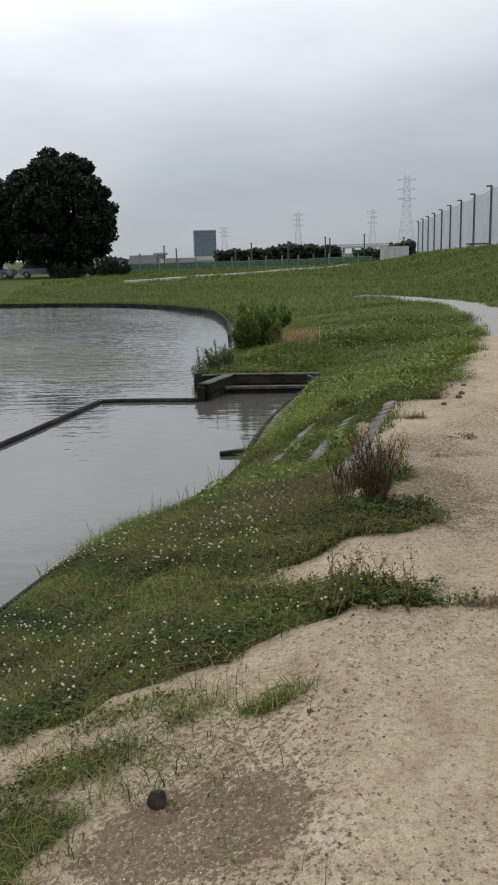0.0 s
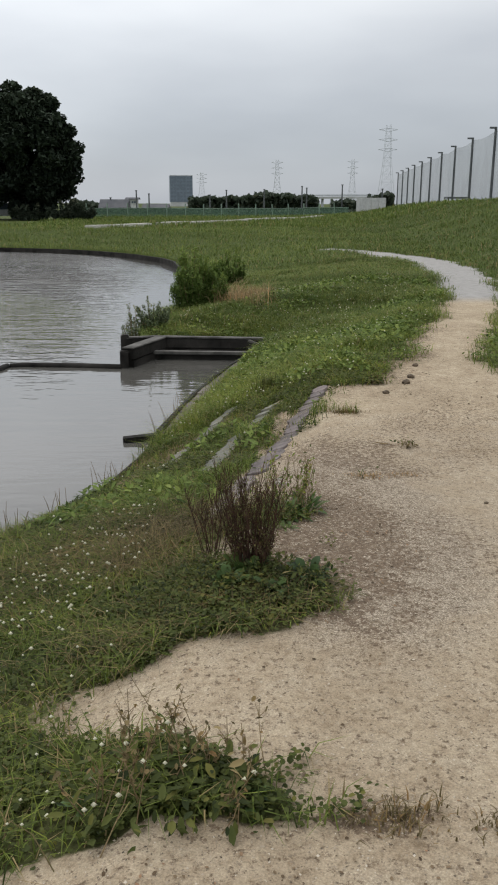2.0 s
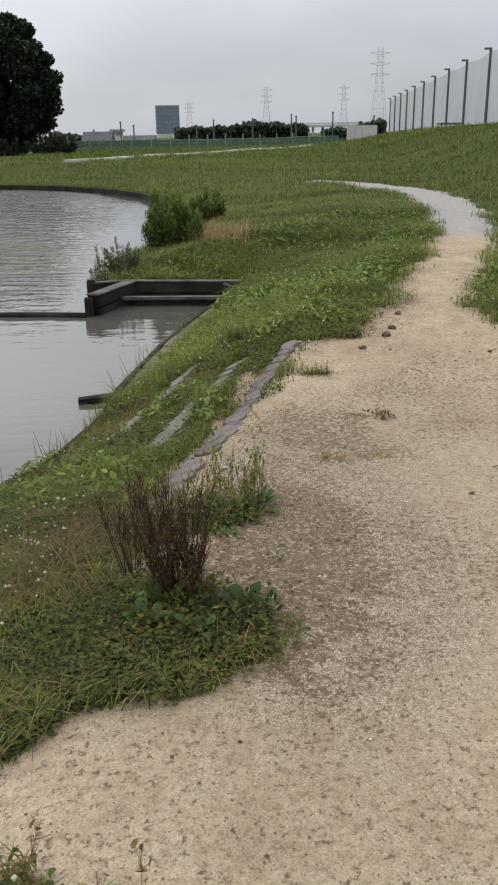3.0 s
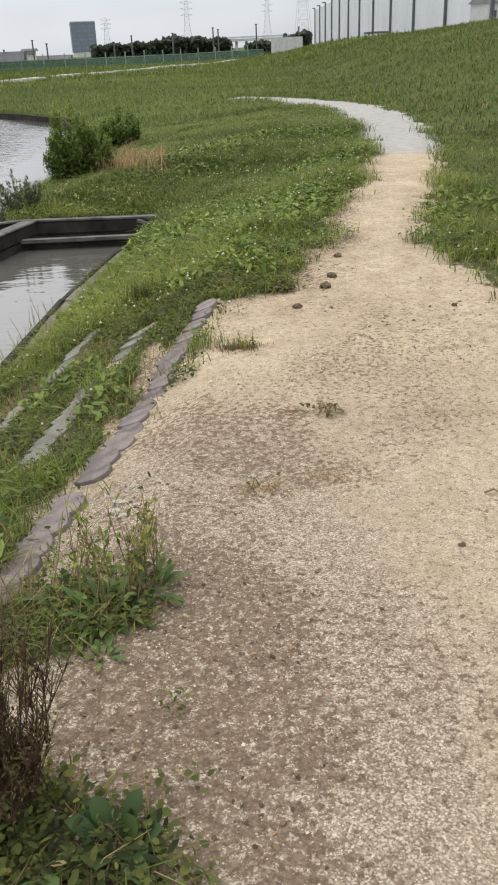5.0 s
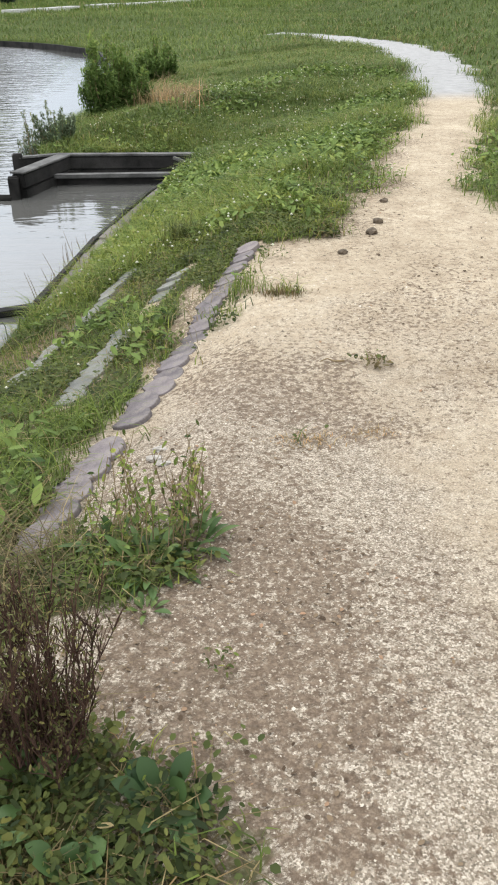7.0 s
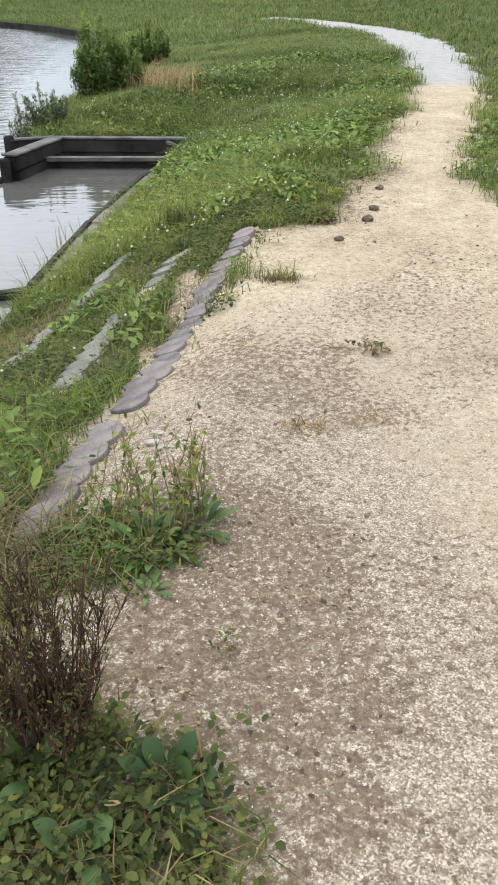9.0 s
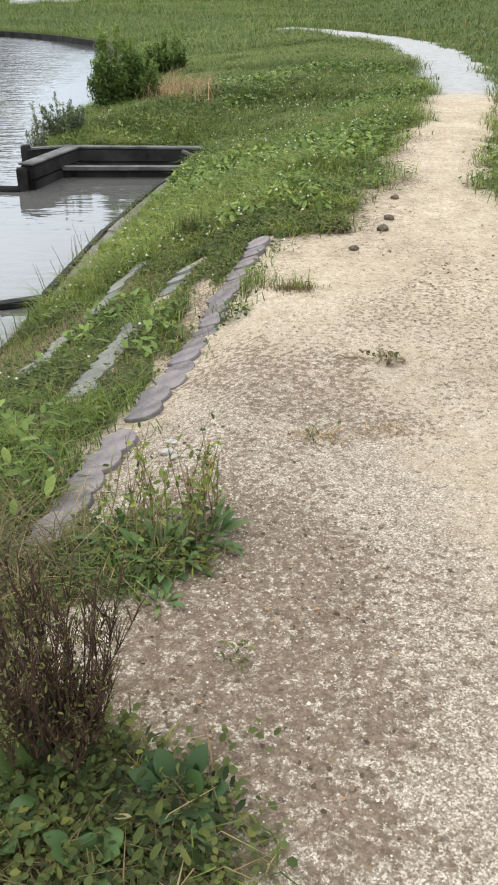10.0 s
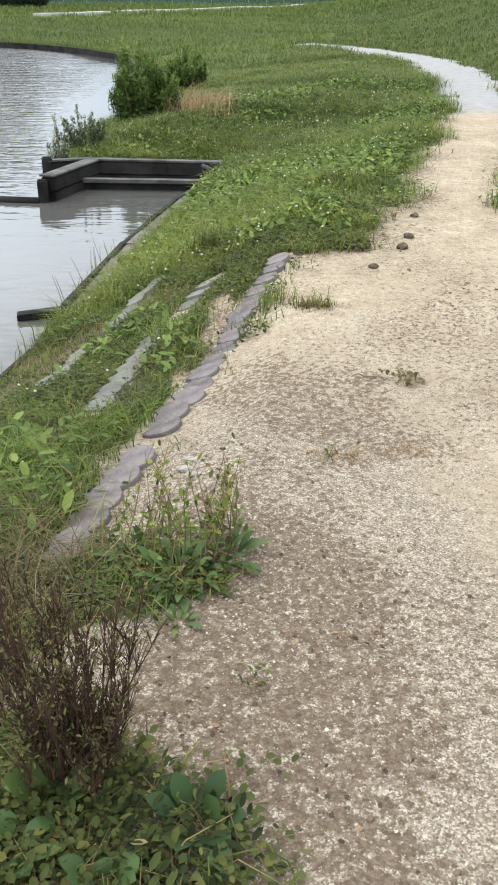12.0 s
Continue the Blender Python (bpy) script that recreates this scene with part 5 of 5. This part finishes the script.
lawn("levee_grass", 80000, (5.5, 22.0, 14.0, 60.0), 0.07, 0.20, 0.018, M_MEADOW, "rough grass on the levee slope", 0.27, None, (0.5, 1.5), 0.07)
lawn("field_grass", 50000, (-14, 26.0, 56.0, 112.0), 0.15, 0.35, 0.05, M_MEADOW, "far field grass", 0.4)
lawn("dry_grass", 6500, (0.1, 2.0, 16.8, 21.5), 0.18, 0.48, 0.010, M_DRY, "dry tan grass beside the bush", 0.5, lambda x, y, d: 0.8 * soft(blob(x, y, 0.95, 18.6, 0.75, 1.5) * 1.6 + 0.5 * wave(x, y, 4.0, 0.4)))
lawn("shore_grass", 9000, (-2.3, 1.1, 2.0, 14.6), 0.10, 0.26, 0.006, M_GRASS, "taller grass hanging over the water's edge", 0.4, lambda x, y, d: soft((0.22 - d) / 0.2) * 0.9)
lawn("shore_grass", 9000, (-13, -0.3, 16.0, 47.0), 0.15, 0.38, 0.016, M_MEADOW, "grass hanging over the far shore boards", 0.45, lambda x, y, d: soft((0.6 - d) / 0.4) * (d > 0.16))
lawn("straw", 9000, (-1.6, 0.9, 1.6, 3.5), 0.03, 0.09, 0.003, M_DRY, "pale straw scattered at the turf's edge", 0.4, lambda x, y, d: 0.5 * soft((0.38 - path_depth(x, y)) / 0.4) * soft(0.6 + wave(x, y, 5.0, 0.7)) * (path_depth(x, y) > -0.1), (1.0, 2.2))
lawn("thin_turf", 30000, (-1.6, 0.6, 1.4, 3.3), 0.03, 0.13, 0.004, M_GRASS, "thin grass on the washed sand", 0.32, lambda x, y, d: (0.75 * grass_cover(x, y) + 0.16 * soft((0.15 - x) / 0.5) * soft(0.4 + wave(x, y, 5.0, 0.2))) * (y < 3.3), (0.4, 1.5), 0.22)


lawn("straw", 24000, (-2.3, 1.1, 1.4, 6.6), 0.03, 0.11, 0.003, M_DRYISH, "dry stems and litter in the near bank turf", 0.45, lambda x, y, d: grass_cover(x, y) * soft(0.35 + wave(x, y, 2.9, 1.4)) + 0.03 * (1 - grass_cover(x, y)) * (x < 0.3), (0.9, 2.0))
lawn("straw", 22000, (-1.2, 2.2, 5.6, 10.6), 0.03, 0.11, 0.003, M_DRYISH, "dry stems and litter among the block rows", 0.5, lambda x, y, d: (0.25 + 0.75 * grass_cover(x, y)) * (x < left_edge(y) + 0.12) * soft(0.4 + wave(x, y, 3.7, 0.4)), (0.9, 2.0))
lawn("straw", 14000, (3.0, 9.5, 8.0, 30.0), 0.06, 0.2, 0.008, M_DRYISH, "dry grass along the levee's foot", 0.5, lambda x, y, d: grass_cover(x, y) * soft(0.2 + wave(x, y, 1.2, 1.4)) * soft((right_edge(y) + 1.6 - x) / 1.2), (0.6, 1.6))


lawn("straw", 1500, (0.1, 0.85, 5.25, 6.25), 0.05, 0.20, 0.003, M_DRYISH, "brown dead grass behind the shrub", 0.35, lambda x, y, d: soft(0.6 + wave(x, y, 6.0, 0.4)) * (x < left_edge(y) + 0.05), (0.6, 2.0))
lawn("straw", 700, (0.3, 1.12, 4.7, 5.3), 0.03, 0.10, 0.003, M_DRYISH, "brown dead stems among broad weeds", 0.3, lambda x, y, d: grass_cover(x, y), (0.6, 1.8))


def clover(n, box_, size, label, keep, mat=M_CLOVER):
    p = scatter(n, *box_, keep)
    m = len(p)
    p[:, 2] += rng.uniform(0.01, 0.06, m) * (size / 0.017)
    stuff("clover", leaves(p, rng.uniform(0.6, 1.25, m) * size, np.clip(tone_of(p, 0.42), 0, 0.88), 0.35, 1.25 if size < 0.03 else 2.2, None, 0.0 if size < 0.03 else 0.4), mat, label, "clover")


def clover_keep(x, y, d):
    return clumps(x * 1.1 + 3, y * 0.9) * grass_cover(x, y) * soft(0.7 + 0.8 * wave(x, y, 2.3, 2.2) + 0.6 * wave(x, y, 6.5, 0.6)) * (d > 0.1) * soft((y - 2.55 - 0.3 * x + 0.2 * wave(x, y, 4.0)) / 0.5)


clover(150000, (-2.2, 1.2, 1.8, 6.3), 0.016, "dense low clover on the near bank", clover_keep)
clover(80000, (-1.4, 2.2, 6.2, 10.4), 0.019, "clover among the concrete blocks", clover_keep)
clover(85000, (-0.2, 3.8, 10.0, 16.0), 0.026, "clover and weeds on the bank beyond the blocks", clover_keep, M_WEED)
clover(26000, (-0.6, 4.6, 11.0, 21.0), 0.038, "taller leafy weeds in the bank meadow", lambda x, y, d: soft((grass_cover(x, y) - 0.5) * 3) * soft(0.3 + wave(x, y, 1.6, 0.4)) * (d > 0.15), M_WEED)
clover(14000, (-0.9, 2.0, 6.2, 11.5), 0.031, "leafy weeds between the rows of blocks", lambda x, y, d: soft((grass_cover(x, y) - 0.4) * 3) * soft(0.25 + wave(x, y, 2.8, 2.4)) * (d > 0.08), M_WEED)
clover(16000, (0.3, 1.1, 3.4, 3.95), 0.015, "weeds on a tongue of turf", clover_keep)
clover(18000, (0.25, 1.1, 4.4, 5.4), 0.0125, "dark low weeds round the shrub", lambda x, y, d: 0.6 * grass_cover(x, y) * (0.35 + 0.65 * soft(0.5 + wave(x, y, 13.0, 0.7))))


def flowers(n, box_, r, label, keep):
    """White clover heads: a small lumpy ball of eight faces on each place."""
    p = scatter(n, *box_, keep)
    m = len(p)
    p[:, 2] += rng.uniform(0.06, 0.13, m)
    s = rng.uniform(0.6, 1.25, m)[:, None] * r
    dirs = np.array([(1, 0, 0), (0, 1, 0), (-1, 0, 0), (0, -1, 0), (0, 0, 1), (0, 0, -0.7)], float)
    v = (p[:, None, :] + dirs[None] * s[:, None, :]).reshape(-1, 3)
    b = (np.arange(m) * 6)[:, None]
    f = np.concatenate([b + k for k in ([0, 1, 4], [1, 2, 4], [2, 3, 4], [3, 0, 4], [1, 0, 5], [2, 1, 5], [3, 2, 5], [0, 3, 5])])
    stuff("clover_flowers", (v, f, np.full(len(v), 0.5)), M_PETAL, label, "flowers")


flowers(3000, (-2.1, 0.8, 2.4, 6.5), 0.0085, "white clover flower heads on the near bank", lambda x, y, d: grass_cover(x, y) * 0.45 * (d > 0.1) * (y > 2.7) * ((x < 0.25) | (y < 4.3)) * soft(0.75 + wave(x, y, 3.0, 1.2)))
flowers(420, (-1.2, 2.0, 6.0, 10.4), 0.009, "white clover flower heads among the grass", lambda x, y, d: clover_keep(x, y, d) * 0.5)
flowers(2200, (-0.2, 4.2, 9.5, 20.0), 0.0105, "small white flowers in the bank grass", lambda x, y, d: grass_cover(x, y) * 0.5)


def pebbles(n, box_, r, label, keep):
    x, y = rng.uniform(box_[0], box_[1], n), rng.uniform(box_[2], box_[3], n)
    ok = rng.uniform(0, 1, n) < keep(x, y)
    x, y = x[ok], y[ok]
    m = len(x)
    s = r * np.clip(np.exp(rng.normal(0, 0.4, m)), 0.4, 1.9)[:, None]
    p = np.stack([x, y, height(x, y)], -1)
    p[:, 2] += s[:, 0] * 0.15
    dirs = np.array([(1, 0, 0), (0, 1, 0), (-1, 0, 0), (0, -1, 0), (0.1, 0.1, 0.75), (0, 0, -0.5)], float)
    v = (p[:, None, :] + (dirs[None] + rng.normal(0, 0.22, (m, 6, 3))) * s[:, None, :]).reshape(-1, 3)
    b = (np.arange(m) * 6)[:, None]
    f = np.concatenate([b + k for k in ([0, 1, 4], [1, 2, 4], [2, 3, 4], [3, 0, 4])])
    stuff("gravel", (v, f, np.repeat(np.clip(rng.normal(0.55, 0.25, m), 0, 1), 6)), M_PEBBLE, label, "gravel")


pebbles(120000, (-0.6, 3.4, 1.6, 8.0), 0.0023, "loose fine gravel on the path", lambda x, y: (1 - grass_cover(x, y)) * (0.4 + 0.6 * soft(0.4 + wave(x, y, 4.0, 1.3))))
pebbles(14000, (0.6, 4.2, 7.5, 13.0), 0.0038, "loose gravel farther along the path", lambda x, y: (1 - grass_cover(x, y)) * 0.6)


def litter(n, box_, size, label, keep):
    """Dead leaf flakes and bark crumbs lying on the gravel."""
    x, y = rng.uniform(box_[0], box_[1], n), rng.uniform(box_[2], box_[3], n)
    ok = rng.uniform(0, 1, n) < keep(x, y)
    x, y = x[ok], y[ok]
    m = len(x)
    c = np.stack([x, y, height(x, y) + 0.003], -1)
    stuff("leaf_litter", leaves(c, rng.uniform(0.4, 1.3, m) * size, rng.uniform(0.0, 0.8, m), 0.3, 1.5), M_LITTER, label, "litter")


def litter_keep(x, y):
    near_weeds = soft(blob(x, y, 1.15, 5.7, 0.6, 1.5) * 1.6)
    drift = soft(0.1 + 0.9 * wave(x, y, 2.1, 2.3) + 0.7 * wave(x, y, 6.0, 0.6) + 0.5 * wave(x, y, 17.0, 1.2))
    return (1 - grass_cover(x, y)) * (0.65 * near_weeds * soft(0.5 + 0.8 * wave(x, y, 14.0, 0.4)) + 0.28 * drift * soft((3.6 - x) / 1.5))


M_LITTER = leafy("dead_leaf", (0.060, 0.040, 0.025), (0.20, 0.145, 0.090), 0.9, 0.05)
litter(16000, (0.4, 3.4, 3.0, 8.2), 0.009, "dark brown leaf litter and crumbs on the gravel", litter_keep)
litter(9000, (0.8, 4.2, 8.0, 13.5), 0.014, "brown crumbs of earth farther along the path", litter_keep)
litter(3500, (-1.4, 1.2, 1.6, 3.6), 0.008, "brown crumbs on the washed sand", lambda x, y: (1 - grass_cover(x, y)) * soft(0.4 + wave(x, y, 4.0, 0.9)))
